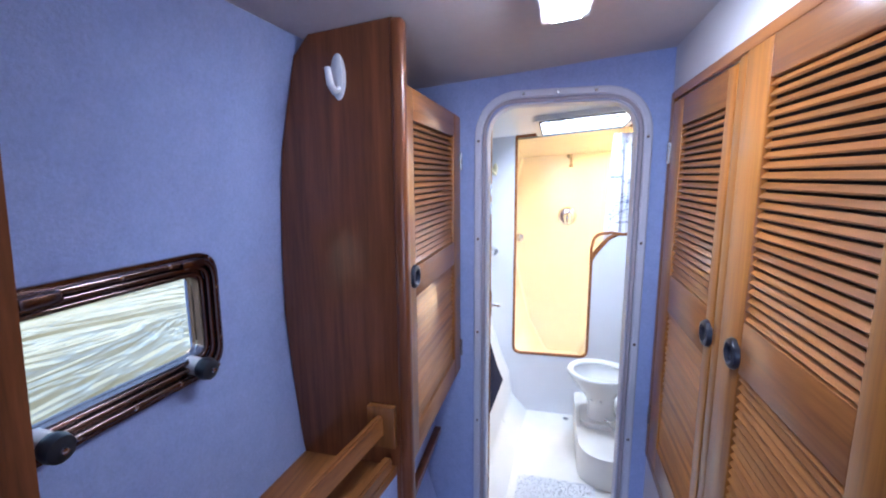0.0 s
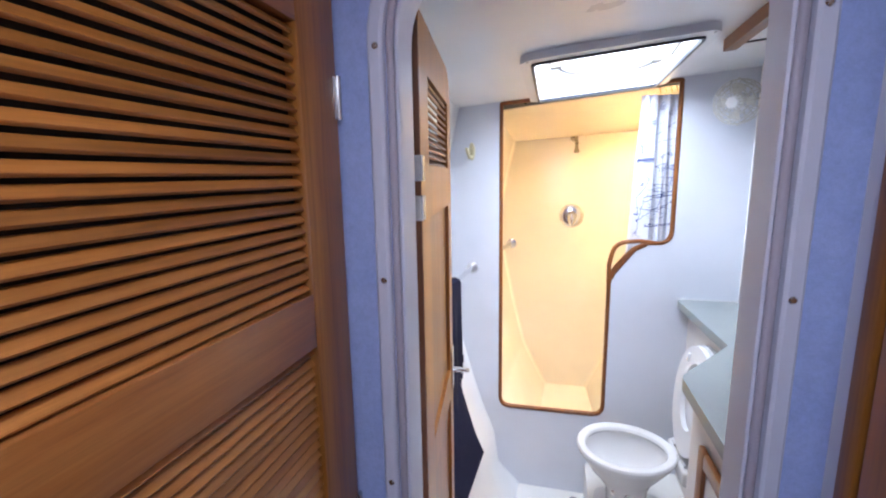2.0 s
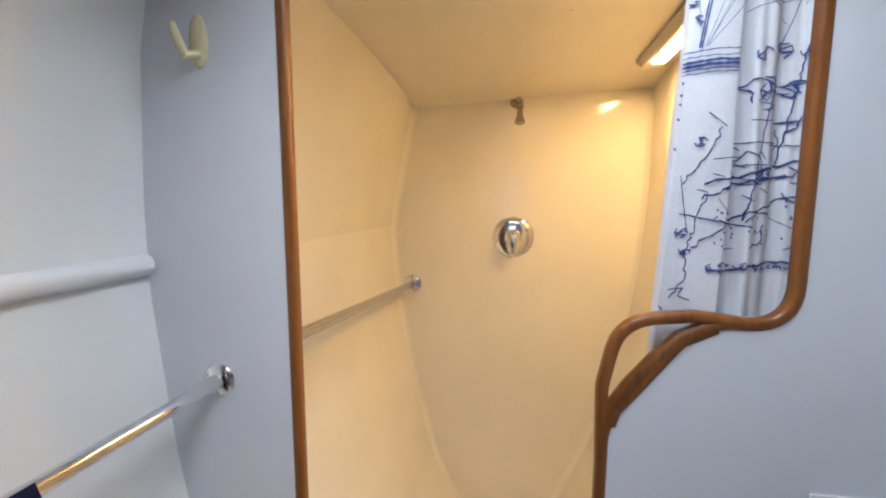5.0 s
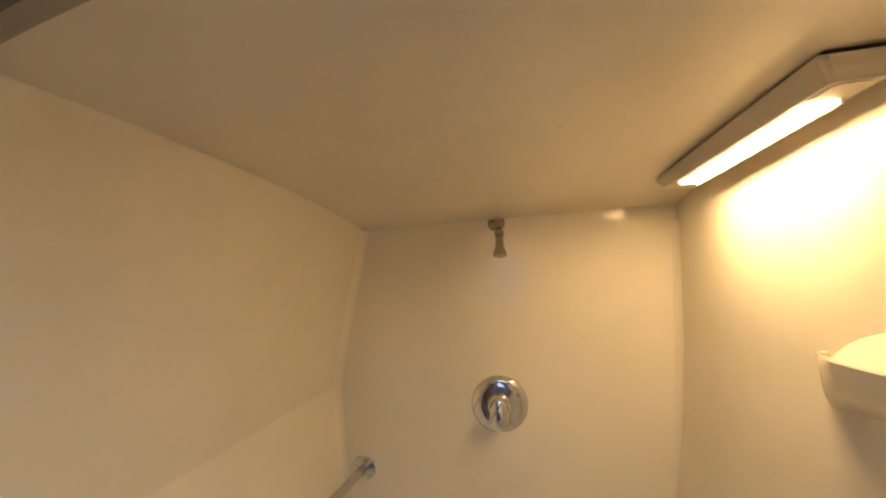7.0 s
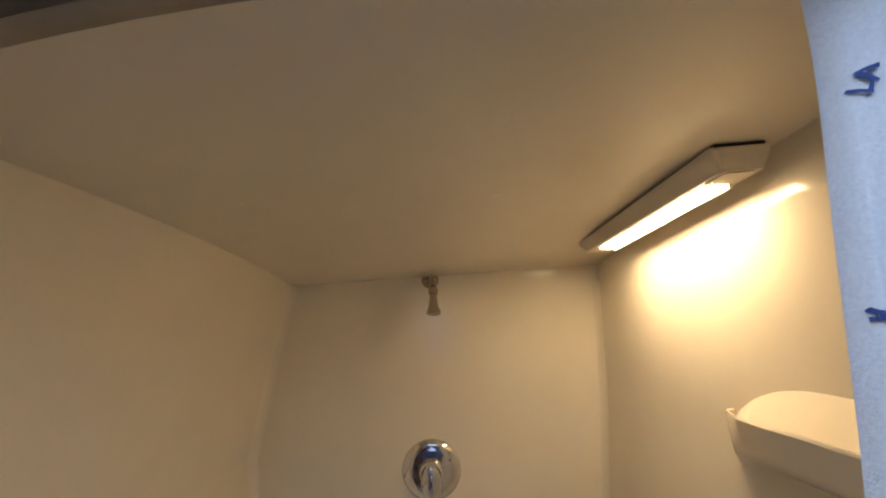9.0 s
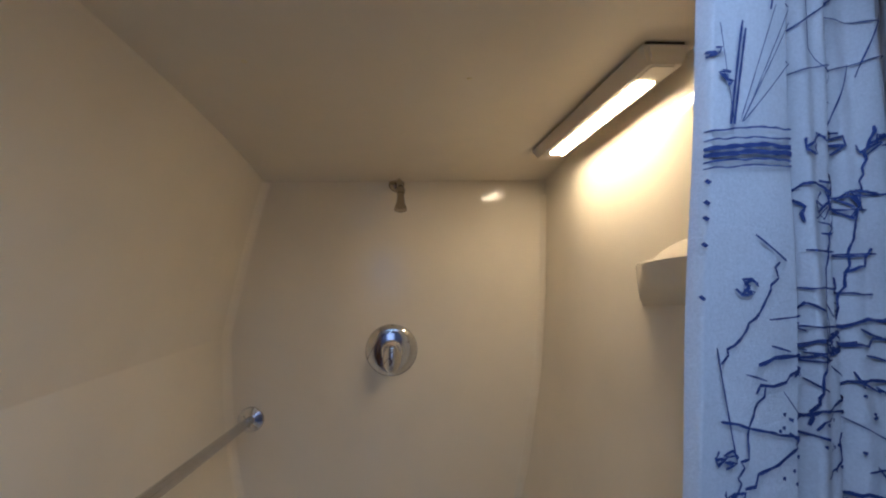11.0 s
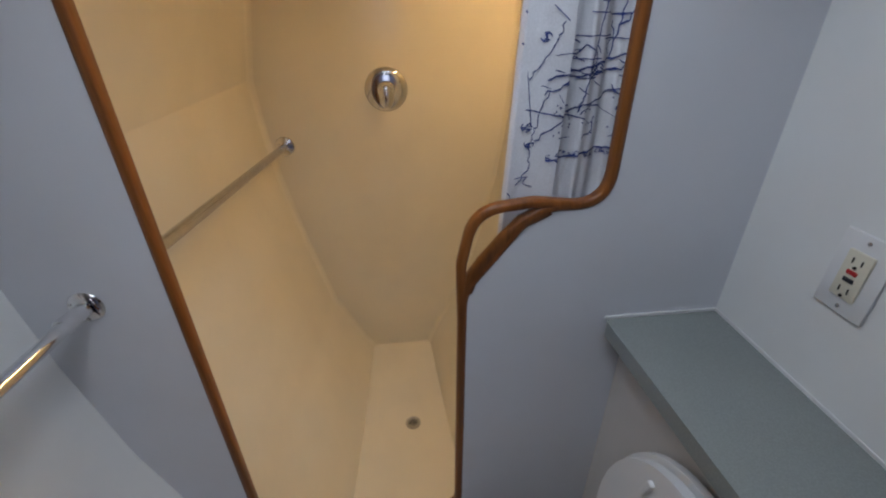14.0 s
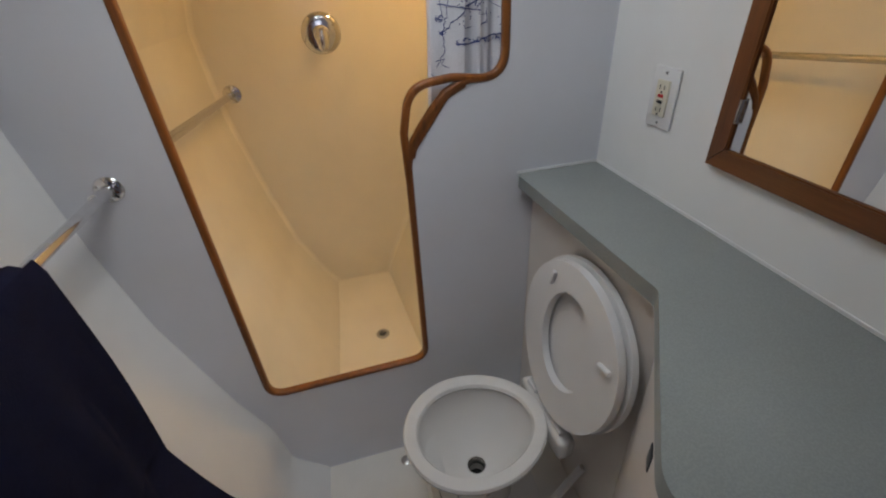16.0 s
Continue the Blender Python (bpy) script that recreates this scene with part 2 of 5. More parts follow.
def tube(points, r, seg=12, closed=False, bm=None, flat=1.0):
    b = bmesh.new()
    pts = [Vector(p) for p in points]
    n = len(pts)
    rings, up = [], None
    for i, p in enumerate(pts):
        a = pts[(i - 1) % n] if closed or i > 0 else p
        c = pts[(i + 1) % n] if closed or i < n - 1 else p
        t = (c - a).normalized()
        if up is None:
            up = t.orthogonal().normalized()
        up = (up - t * up.dot(t)).normalized()
        side = t.cross(up)
        rad = r[i] if isinstance(r, (list, tuple)) else r
        rings.append([b.verts.new(p + up * rad * math.cos(2 * math.pi * k / seg) + side * rad * flat * math.sin(2 * math.pi * k / seg)) for k in range(seg)])
    pairs = list(zip(rings, rings[1:])) + ([(rings[-1], rings[0])] if closed else [])
    for a, c in pairs:
        for k in range(seg):
            b.faces.new((a[k], a[(k + 1) % seg], c[(k + 1) % seg], c[k]))
    if not closed:
        b.faces.new(rings[0][::-1])
        b.faces.new(rings[-1])
    return merge(bm, b) if bm is not None else b


def rounded(points, radius, seg=8, closed=True):
    """Rounds the corners of a 2D polyline; radius: one, or one for each corner."""
    out, n = [], len(points)
    for i, p in enumerate(points):
        r = radius[i] if isinstance(radius, (list, tuple)) else radius
        p = Vector(p)
        if r <= 0 or (not closed and i in (0, n - 1)):
            out.append(tuple(p))
            continue
        a, c = Vector(points[i - 1]) - p, Vector(points[(i + 1) % n]) - p
        half = a.angle(c) / 2
        d = min(r / math.tan(half), a.length * 0.49, c.length * 0.49)
        s, e = p + a.normalized() * d, p + c.normalized() * d
        for k in range(seg + 1):
            t = k / seg
            out.append(tuple(s * (1 - t) ** 2 + p * 2 * t * (1 - t) + e * t * t))
    return out


def prism(loops, place, depth):
    """A plate with holes: 2D loops (the first is the outline), place(u, v, w) gives the point, w runs from 0 to depth."""
    b = bmesh.new()
    flat = [p for loop in loops for p in loop]
    front = [b.verts.new(place(u, v, 0)) for u, v in flat]
    back = [b.verts.new(place(u, v, depth)) for u, v in flat]
    if len(loops) == 1:
        b.faces.new(front)
        b.faces.new(back[::-1])
    for tri in tessellate_polygon([[Vector((u, v, 0)) for u, v in loop] for loop in loops]) if len(loops) > 1 else ():
        try:
            b.faces.new([front[i] for i in tri])
            b.faces.new([back[i] for i in reversed(tri)])
        except ValueError:
            pass
    k = 0
    for loop in loops:
        n = len(loop)
        for i in range(n):
            a, c = k + i, k + (i + 1) % n
            b.faces.new((front[a], front[c], back[c], back[a]))
        k += n
    return b


def surface(fn, nu, nv, thick=0.0):
    """A sheet fn(u, v), u and v from 0 to 1; thick: pushed out along the normals to a solid."""
    b = bmesh.new()
    g = [[b.verts.new(fn(i / nu, j / nv)) for j in range(nv + 1)] for i in range(nu + 1)]
    for i in range(nu):
        for j in range(nv):
            b.faces.new((g[i][j], g[i + 1][j], g[i + 1][j + 1], g[i][j + 1]))
    if thick:
        bmesh.ops.recalc_face_normals(b, faces=b.faces)
        bmesh.ops.solidify(b, geom=list(b.faces), thickness=thick)
    return b


def moulding(path, w, d, y, closed=True, bm=None):
    """A rounded bar, w wide and d deep, along a path in the x-z plane at depth y."""
    b = bmesh.new()
    ring = []
    for sx, sy in ((1, 1), (-1, 1), (-1, -1), (1, -1)):
        for k in range(4):
            a = math.atan2(sy, sx) - math.pi / 4 + k * math.pi / 6
            r = min(w, d) * 0.38
            ring.append((sx * (w / 2 - r) + r * math.cos(a), sy * (d / 2 - r) + r * math.sin(a)))
    n, rings = len(path), []
    for i in range(n):
        p = Vector(path[i])
        a = Vector(path[(i - 1) % n]) if closed or i > 0 else p
        c = Vector(path[(i + 1) % n]) if closed or i < n - 1 else p
        t = (c - a).normalized()
        nrm = Vector((-t.y, t.x))
        rings.append([b.verts.new((p.x + nrm.x * u, y + v, p.y + nrm.y * u)) for u, v in ring])
    for a, c in list(zip(rings, rings[1:])) + ([(rings[-1], rings[0])] if closed else []):
        for k in range(len(ring)):
            b.faces.new((a[k], a[(k + 1) % len(ring)], c[(k + 1) % len(ring)], c[k]))
    if not closed:
        b.faces.new(rings[0][::-1])
        b.faces.new(rings[-1])
    return merge(bm, b) if bm is not None else b


def interp(table, x):
    return float(np.interp(x, [a for a, _ in table], [b for _, b in table]))


# ---------------------------------------------------------------- structure
HULL = [(-0.02, 0.37), (0.0, 0.365), (0.10, 0.262), (0.27, 0.235), (0.41, 0.178), (0.585, 0.125), (0.72, 0.085), (0.95, 0.045), (1.2, 0.02), (1.35, 0.02), (1.58, 0.035), (1.763, 0.075), (1.95, 0.135)]
SHIFT = [(-1.2, -0.10), (0.8, -0.075), (1.45, -0.045), (2.05, -0.03), (3.4, 0.043), (4.6, 0.10)]
SHOWER_L = [(-0.03, 0.52), (0.0, 0.505), (0.06, 0.465), (0.30, 0.345), (0.58, 0.272), (0.93, 0.200), (1.06, 0.184), (1.25, 0.171), (1.5, 0.217), (1.69, 0.259), (1.85, 0.31)]
SHOWER_R = [(-0.03, 0.77), (0.0, 0.778), (0.05, 0.795), (0.38, 0.945), (0.6, 1.008), (0.87, 1.070), (1.15, 1.108), (1.40, 1.122), (1.85, 1.12)]


def hull_x(z, y):
    return interp(HULL, z) + interp(SHIFT, y)


def shower_left(z, y):
    return interp(SHOWER_L, z) - 0.075 * (4.455 - y)


def shower_right(z, y):
    return interp(SHOWER_R, z) + (0.015 + 0.06 * max(0.0, 1 - z / 1.2)) * (4.455 - y)


def cabin_ceiling(x):
    return 1.818 + 0.092 * (x - 0.07)


def head_ceiling(x, y):
    t = (y - 2.05) / 1.35
    return (1 - t) * (1.80 + 0.085 * (x - 0.07)) + t * (1.772 + 0.078 * (x - 0.07))


def shower_ceiling(x, y):
    t = (y - 3.4) / 1.055
    return (1 - t) * (1.772 + 0.078 * (x - 0.07)) + t * (1.70 + 0.055 * (x - 0.26)) + 0.08 * t * (1 - t)


def setting(name, bm, material, label, category, sharp=38):
    return tagged(link(name, bm, material, None, "", sharp), label, category, "", "structure")


PY0, PY1 = 3.386, 3.402

# floors
setting("floor_head", box(0.05, 1.30, 2.05, 3.386, -0.06, 0.0), FLOOR, "white moulded non-skid floor of the washroom", "floor")
setting("floor_passage", box(-0.3, 0.95, -1.3, 2.0495, -0.06, 0.0), TEAK_Y, "varnished teak passage floor", "floor")

# window opening in the hull side of the passage
WY0, WY1, WZ0, WZ1 = 0.953, 1.243, 1.238, 1.399


def hull_with_window():
    ys = sorted([-1.2 + 0.25 * k for k in range(13)] + [WY0, WY1, 2.02])
    zs = sorted([0.05 * k for k in range(39)] + [WZ0, WZ1, 1.95])
    b = bmesh.new()
    g = {}

    def vert(y, z, off):
        key = (round(y, 4), round(z, 4), off)
        if key not in g:
            g[key] = b.verts.new((hull_x(z, y) - off, y, z))
        return g[key]

    for off in (0.0, 0.04):
        for y0, y1 in zip(ys, ys[1:]):
            for z0, z1 in zip(zs, zs[1:]):
                if WY0 - 1e-4 <= y0 and y1 <= WY1 + 1e-4 and WZ0 - 1e-4 <= z0 and z1 <= WZ1 + 1e-4:
                    continue
                b.faces.new((vert(y0, z0, off), vert(y1, z0, off), vert(y1, z1, off), vert(y0, z1, off)))
    hy = [y for y in ys if WY0 - 1e-4 <= y <= WY1 + 1e-4]
    hz = [z for z in zs if WZ0 - 1e-4 <= z <= WZ1 + 1e-4]
    for z in (WZ0, WZ1):
        for y0, y1 in zip(hy, hy[1:]):
            b.faces.new((vert(y0, z, 0.0), vert(y1, z, 0.0), vert(y1, z, 0.04), vert(y0, z, 0.04)))
    for y in (WY0, WY1):
        for z0, z1 in zip(hz, hz[1:]):
            b.faces.new((vert(y, z0, 0.0), vert(y, z1, 0.0), vert(y, z1, 0.04), vert(y, z0, 0.04)))
    return b


# hull side: carpet in the passage, gelcoat in the washroom
setting("wall_hull_passage", hull_with_window(), BLUE, "curved hull side lined in mottled blue carpet", "wall", 60)


def hull_sheet(y0, y1, fn, inner=True):
    """Rows every 3 cm of height, so that one row lies on the crease at 1.25 m."""
    level = lambda v: -0.01 + v * 1.95
    b = surface(lambda u, v: (fn(level(v), y0 + u * (y1 - y0)), y0 + u * (y1 - y0), level(v)), 16, 65)
    back = surface(lambda u, v: (fn(level(v), y0 + u * (y1 - y0)) + (-0.04 if inner else 0.04), y0 + u * (y1 - y0), level(v)), 16, 65)
    return merge(b, back)


setting("wall_hull_head", hull_sheet(2.072, 3.386, hull_x), GEL, "curved white moulded hull side of the washroom", "wall", 60)
setting("wall_shower_hull", hull_sheet(3.402, 4.455, shower_left), CREAM, "sloping cream moulded shower side against the hull", "wall", 13)
setting("wall_shower_inboard", hull_sheet(3.402, 4.455, shower_right, False), CREAM, "cream moulded inboard side of the shower", "wall", 60)
setting("wall_shower_back", box(0.0, 1.3, 4.455, 4.49, -0.06, 1.80), CREAM, "flat cream moulded back of the shower", "wall")
setting("floor_shower", surface(lambda u, v: (0.30 + u * 0.60, 3.402 + v * 1.055, -0.012 + 0.012 * ((u - 0.5) ** 2 + (v - 0.45) ** 2) * 4), 20, 24), CREAM, "cream moulded shower floor dished to its drain", "floor", 60)


def covings():
    """The rounded inside corners of the moulded shower."""
    b = bmesh.new()
    zs = [0.0 + 0.05 * k for k in range(35)]
    for fn, s in ((shower_left, 1), (shower_right, -1)):
        rows = []
        for z in zs:
            c = fn(z, 4.455)
            rows.append([b.verts.new((c + s * (0.028 - 0.028 * math.cos(a)) - s * 0.002, 4.455 - (0.028 - 0.028 * math.sin(a)) + 0.002, z)) for a in [k * math.pi / 12 for k in range(7)]])
        for p, q in zip(rows, rows[1:]):
            for k in range(6):
                b.faces.new((p[k], p[k + 1], q[k + 1], q[k]))
    return b


setting("trim_shower_coving", covings(), CREAM, "rounded cream inside corners of the shower moulding", "trim", 60)

# ceilings
HX0, HX1, HY0, HY1 = 0.455, 0.905, 2.78, 3.372


def head_ceiling_mesh():
    b = bmesh.new()
    xs, ys = [0.0, 0.15, 0.3, HX0, 0.6, 0.75, HX1, 1.1, 1.30], [2.072, 2.3, 2.5, HY0, 2.95, 3.15, HY1 - 0.002, 3.3865]
    for lift in (0.0, 0.05):
        g = {(x, y): b.verts.new((x, y, head_ceiling(x, y) + lift)) for x in xs for y in ys}
        for x0, x1 in zip(xs, xs[1:]):
            for y0, y1 in zip(ys, ys[1:]):
                if x0 >= HX0 and x1 <= HX1 and y0 >= HY0 and y1 <= HY1:
                    continue
                b.faces.new((g[x0, y0], g[x1, y0], g[x1, y1], g[x0, y1]))
    return b


setting("ceiling_head", head_ceiling_mesh(), GEL, "white moulded washroom ceiling with a hatch opening", "ceiling", 60)
setting("ceiling_shower", merge(surface(lambda u, v: (u * 1.3, 3.402 + v * 1.055, shower_ceiling(u * 1.3, 3.402 + v * 1.055)), 10, 10),
        surface(lambda u, v: (u * 1.3, 3.402 + v * 1.055, shower_ceiling(u * 1.3, 3.402 + v * 1.055) + 0.05), 10, 10)), CREAM, "cream moulded shower ceiling sloping to the back", "ceiling", 60)
setting("ceiling_passage", merge(surface(lambda u, v: (-0.3 + u * 1.3, -1.3 + v * 3.33, cabin_ceiling(-0.3 + u * 1.3)), 8, 8),
        surface(lambda u, v: (-0.3 + u * 1.3, -1.3 + v * 3.33, cabin_ceiling(-0.3 + u * 1.3) + 0.04), 8, 8)), HEADLINER, "pale grey lined passage ceiling", "ceiling", 60)

# bulkhead with the oval-cornered doorway
door_in = rounded([(0.336, 0.09), (0.336, 1.755), (0.762, 1.755), (0.762, 0.09)], 0.10, 10)
hole = rounded([(0.330, 0.084), (0.330, 1.761), (0.785, 1.761), (0.785, 0.084)], 0.105, 10)
setting("wall_bulkhead", prism([[(-0.2, -0.02), (1.34, -0.02), (1.34, 1.98), (-0.2, 1.98)], hole[::-1]], lambda u, v, w: (u, 2.032 + w, v), 0.04), BLUE,
        "bulkhead lined in mottled blue carpet round the doorway", "wall")


def door_surround():
    """Stepped flange and sleeve of the doorway."""
    b = bmesh.new()
    prof = [(0.044, 2.031), (0.044, 2.026), (0.040, 2.022), (0.026, 2.020), (0.022, 2.023), (0.021, 2.034), (0.008, 2.034), (0.007, 2.026), (0.004, 2.022), (0.001, 2.024), (0.0, 2.030), (0.0, 2.076), (0.020, 2.076), (0.020, 2.0725)]
    base = rounded([(0.336, 0.09), (0.336, 1.755), (0.762, 1.755), (0.762, 0.09)], 0.10, 10)
    n, rings = len(base), []
    for i, p in enumerate(base):
        t = (Vector(base[(i + 1) % n]) - Vector(base[i - 1])).normalized()
        out = Vector((-t.y, t.x))
        if out.dot(Vector(p) - Vector((0.549, 0.95))) < 0:
            out = -out
        rings.append([b.verts.new((p[0] + out.x * o, y, p[1] + out.y * o)) for o, y in prof])
    for i in range(n):
        a, c = rings[i], rings[(i + 1) % n]
        for k in range(len(prof) - 1):
            b.faces.new((a[k], a[k + 1], c[k + 1], c[k]))
    return b


surround = setting("trim_doorway", door_surround(), FRAME_PLASTIC, "glossy white moulded surround of the rounded doorway", "trim", 30)
gasket_line = [(p[0] + (0.0145 if p[0] > 0.549 else -0.0145) * min(1.0, abs(p[0] - 0.549) / 0.19), 2.033, p[1] + (0.0145 if p[1] > 0.95 else -0.0145) * max(0.0, min(1.0, (abs(p[1] - 0.9225) - 0.73) / 0.09))) for p in door_in]
part("gasket", tube(gasket_line, 0.0062, 10, True), GASKET, surround, "taupe rubber gasket in the groove")
screw_bm = lathe([(0.0, 0.0022), (0.003, 0.002), (0.0045, 0.0006), (0.0046, -0.001)], None, 14)
screw_me = link("screw", screw_bm, STEEL)
screw_me.matrix_world = along((0.305, 2.0205, 1.345), (0, -1, 0))
screw_me.parent = surround
SCREWS = [(0.305, 1.653), (0.305, 1.03), (0.305, 0.71), (0.305, 0.39), (0.793, 1.653), (0.793, 1.345), (0.793, 1.03), (0.793, 0.71), (0.793, 0.39), (0.441, 1.787), (0.541, 1.787), (0.647, 1.787)]
for x, z in SCREWS:
    o = new("screw", screw_me.data)
    o.matrix_world = along((x, 2.0205, z), (0, -1, 0))
    o.parent = surround

# washroom inboard wall, aft passage walls
setting("wall_head_inboard", box(1.257, 1.30, 2.072, 3.386, -0.02, 1.93), GEL, "smooth white inboard washroom wall", "wall")
setting("wall_passage_inboard", box(0.852, 0.90, -1.3, 2.032, -0.02, 1.95), VINYL, "white vinyl passage wall above the lockers", "wall")
setting("wall_passage_end", box(-0.35, 0.95, -1.34, -1.3, -0.02, 1.95), VINYL, "plain white end of the passage", "wall")

# shower partition and its opening
left_edge = [(hull_x(z, 3.39) - 0.02, z) for z in (-0.02, 0.1, 0.27, 0.41, 0.585, 0.72, 0.95, 1.2, 1.35, 1.58, 1.763)]
outline = left_edge + [(0.10, 1.80), (1.29, 1.90), (1.29, -0.02)]
opening = rounded([(0.307, 0.398), (0.304, 1.784), (0.997, 1.838), (1.000, 1.197), (0.885, 1.199), (0.769, 1.045), (0.768, 0.406)], [0.05, 0.008, 0.008, 0.06, 0.09, 0.09, 0.05], 8)
setting("wall_partition", prism([outline, opening[::-1]], lambda u, v, w: (u, PY0 + w, v), PY1 - PY0), PARTITION, "pale blue-grey painted partition cut out for the shower entry", "wall")
trim = empty("shower_trim", "varnished teak edging with a looped grab handle round the shower entry", "trim")
# the edging is broken under the hatch rim
start = opening.index(min(opening, key=lambda p: (p[0] - 0.997) ** 2 + (p[1] - 1.838) ** 2))
run = opening[start:] + opening[:start]
cut_l, cut_r = (0.455, 1.7945), (0.905, 1.8295)
while run[-1][0] > 0.9:
    run.pop()
path = [cut_r] + run + [cut_l]
part("edging", moulding(path, 0.0165, 0.0215, 3.3935, False), TRIM_WOOD, trim)
arch = rounded([(0.7685, 0.99), (0.7655, 1.10), (0.785, 1.196), (0.88, 1.206), (0.945, 1.198)], 0.075, 10, False)
part("grab_loop", moulding(arch, 0.0170, 0.021, 3.3930, False), TRIM_WOOD, trim, "looped teak grab handle")
part("brace", moulding([(0.7755, 1.045), (0.784, 1.072), (0.802, 1.100), (0.833, 1.139), (0.864, 1.173), (0.905, 1.1935)], 0.0235, 0.0205, 3.3932, False), TRIM_WOOD, trim, "thick slanting foot of the handle")

# ---------------------------------------------------------------- passage
def pull_ring(parent, at, facing):
    """Round finger pull with a recessed centre."""
    m = along(at, facing)
    ring = part("finger_pull", lathe([(0.0125, -0.002), (0.0135, 0.004), (0.018, 0.008), (0.024, 0.0065), (0.0265, 0.001), (0.0265, -0.002)], m, 28), BLUE_PULL, parent, "dark round finger pull")
    part("pull_centre", lathe([(0.0, -0.0005), (0.0128, -0.0005), (0.0128, -0.004)], m, 20), DARK, ring)


def louvre_door(name, face, w0, w1, z0, z1, spans, pull, hinge_side, label, facing, wood_mat, slat_mat, stile=(0.06, 0.07), thick=0.02):
    """A framed door with louvre panels in a plane of constant x. facing: +1 or -1, the way its face looks along x.
    spans: louvre openings as (z from, z to, number of slats); w0 and w1 are y."""
    d = empty(name, label, "louvre door", "louvre locker doors")
    a, b_ = (face - thick, face) if facing > 0 else (face, face + thick)
    part("stile", box(a, b_, w0, w0 + stile[0], z0, z1, 0.003), wood_mat, d)
    part("stile", box(a, b_, w1 - stile[1], w1, z0, z1, 0.003), wood_mat, d)
    l0, l1 = w0 + stile[0], w1 - stile[1]
    edges = [z0] + [e for s in spans for e in s[:2]] + [z1]
    for k in range(0, len(edges), 2):
        if edges[k + 1] - edges[k] > 0.004:
            part("rail", box(a + 0.0006, b_ - 0.0006, l0 - 0.0005, l1 + 0.0005, edges[k], edges[k + 1], 0.002), TEAK_Y, d)
    slat = bmesh.new()
    hw, ht = 0.0060, 0.0021
    ring = [(-hw, -ht * 0.7), (-hw * 0.93, -ht), (hw * 0.8, -ht), (hw, -ht * 0.4), (hw, ht * 0.4), (hw * 0.8, ht), (-hw * 0.93, ht), (-hw, ht * 0.7)]
    c, s_ = math.cos(radians(50)), math.sin(radians(50))
    mid = (a + b_) / 2
    rows = []
    for y in (l0 - 0.004, l1 + 0.004):
        rows.append([slat.verts.new(((u * c - v * s_) * -facing, y, u * s_ + v * c)) for u, v in ring])
    for k in range(8):
        slat.faces.new((rows[0][k], rows[0][(k + 1) % 8], rows[1][(k + 1) % 8], rows[1][k]))
    slat.faces.new(rows[0][::-1])
    slat.faces.new(rows[1])
    first = part("slat", slat, slat_mat, d)
    made = False
    for s0, s1, count in spans:
        for k in range(count):
            z = s0 + (k + 0.5) * (s1 - s0) / count
            o = first if not made else new("slat", first.data)
            made = True
            o.parent = d
            o.location = (mid - facing * 0.001, 0, z)
    # near-black sheet painted as the locker's inner shade between the slats
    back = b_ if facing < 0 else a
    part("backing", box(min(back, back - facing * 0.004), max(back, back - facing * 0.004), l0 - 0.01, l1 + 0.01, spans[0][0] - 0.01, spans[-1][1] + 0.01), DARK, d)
    if pull:
        pull_ring(d, (face + facing * 0.001, pull[0], pull[1]), (facing, 0, 0))
    for z in hinge_side[1]:
        h = bmesh.new()
        box(face - 0.002, face + 0.002, hinge_side[0] - 0.010, hinge_side[0] + 0.010, z - 0.027, z + 0.027, 0.001, 1, h)
        tube([(face + facing * 0.003, hinge_side[0], z - 0.028), (face + facing * 0.003, hinge_side[0], z + 0.028)], 0.004, 10, False, h)
        part("hinge", h, STEEL, d, "small steel butt hinge")
    return d


# inboard hanging lockers
XR = 0.838
louvre_door("locker_door", XR, 1.538, 1.956, 0.715, 1.733, [(0.79, 1.187, 27), (1.287, 1.665, 25)], (1.560, 1.239), (1.962, (1.602, 0.835)),
            "honey-coloured teak louvre door of the far hanging locker", -1, HONEY, SLAT, (0.04, 0.092), 0.013)
louvre_door("locker_door", XR, 1.085, 1.500, 0.715, 1.742, [(0.79, 1.225, 29), (1.312, 1.682, 25)], (1.432, 1.250), (1.080, (1.602, 0.835)),
            "honey-coloured teak louvre door of the near hanging locker", -1, HONEY, SLAT, (0.055, 0.09), 0.013)
face_frame = empty("locker_face_frame", "honey teak face frame round the hanging lockers", "trim", kind="structure")
for nm, y0, y1, z0, z1, mt in (("frame_stile", 1.966, 1.992, 0.69, 1.762, HONEY), ("frame_stile", 1.502, 1.536, 0.713, 1.74, HONEY), ("frame_stile", 1.03, 1.078, 0.69, 1.762, HONEY),
                               ("frame_rail", 1.080, 1.964, 1.742, 1.764, TEAK_Y), ("frame_rail", 1.080, 1.964, 0.688, 0.712, TEAK_Y)):
    part(nm, box(XR + 0.001, 0.852, y0, y1, z0, z1, 0.003), mt, face_frame)

# outboard hanging locker: panel, post, top, bottom, louvre door
locker = empty("hanging_locker", "mahogany-sided hanging locker against the hull with a louvre front", "locker")
zs = [0.0, 0.2, 0.41, 0.6, 0.8, 0.95, 1.1, 1.25, 1.4, 1.5, 1.6, 1.7, 1.78]
low_z = [z for z in zs if hull_x(z, 1.455) < 0.225]
panel = [(hull_x(z, 1.455) + 0.001, z) for z in low_z] + [(0.07, cabin_ceiling(0.07) - 0.001), (0.243, cabin_ceiling(0.243) - 0.001), (0.243, low_z[0])]
part("side_panel", prism([panel], lambda u, v, w: (u, 1.45 + w, v), 0.018), MAHOGANY, locker, "dark varnished mahogany side panel")
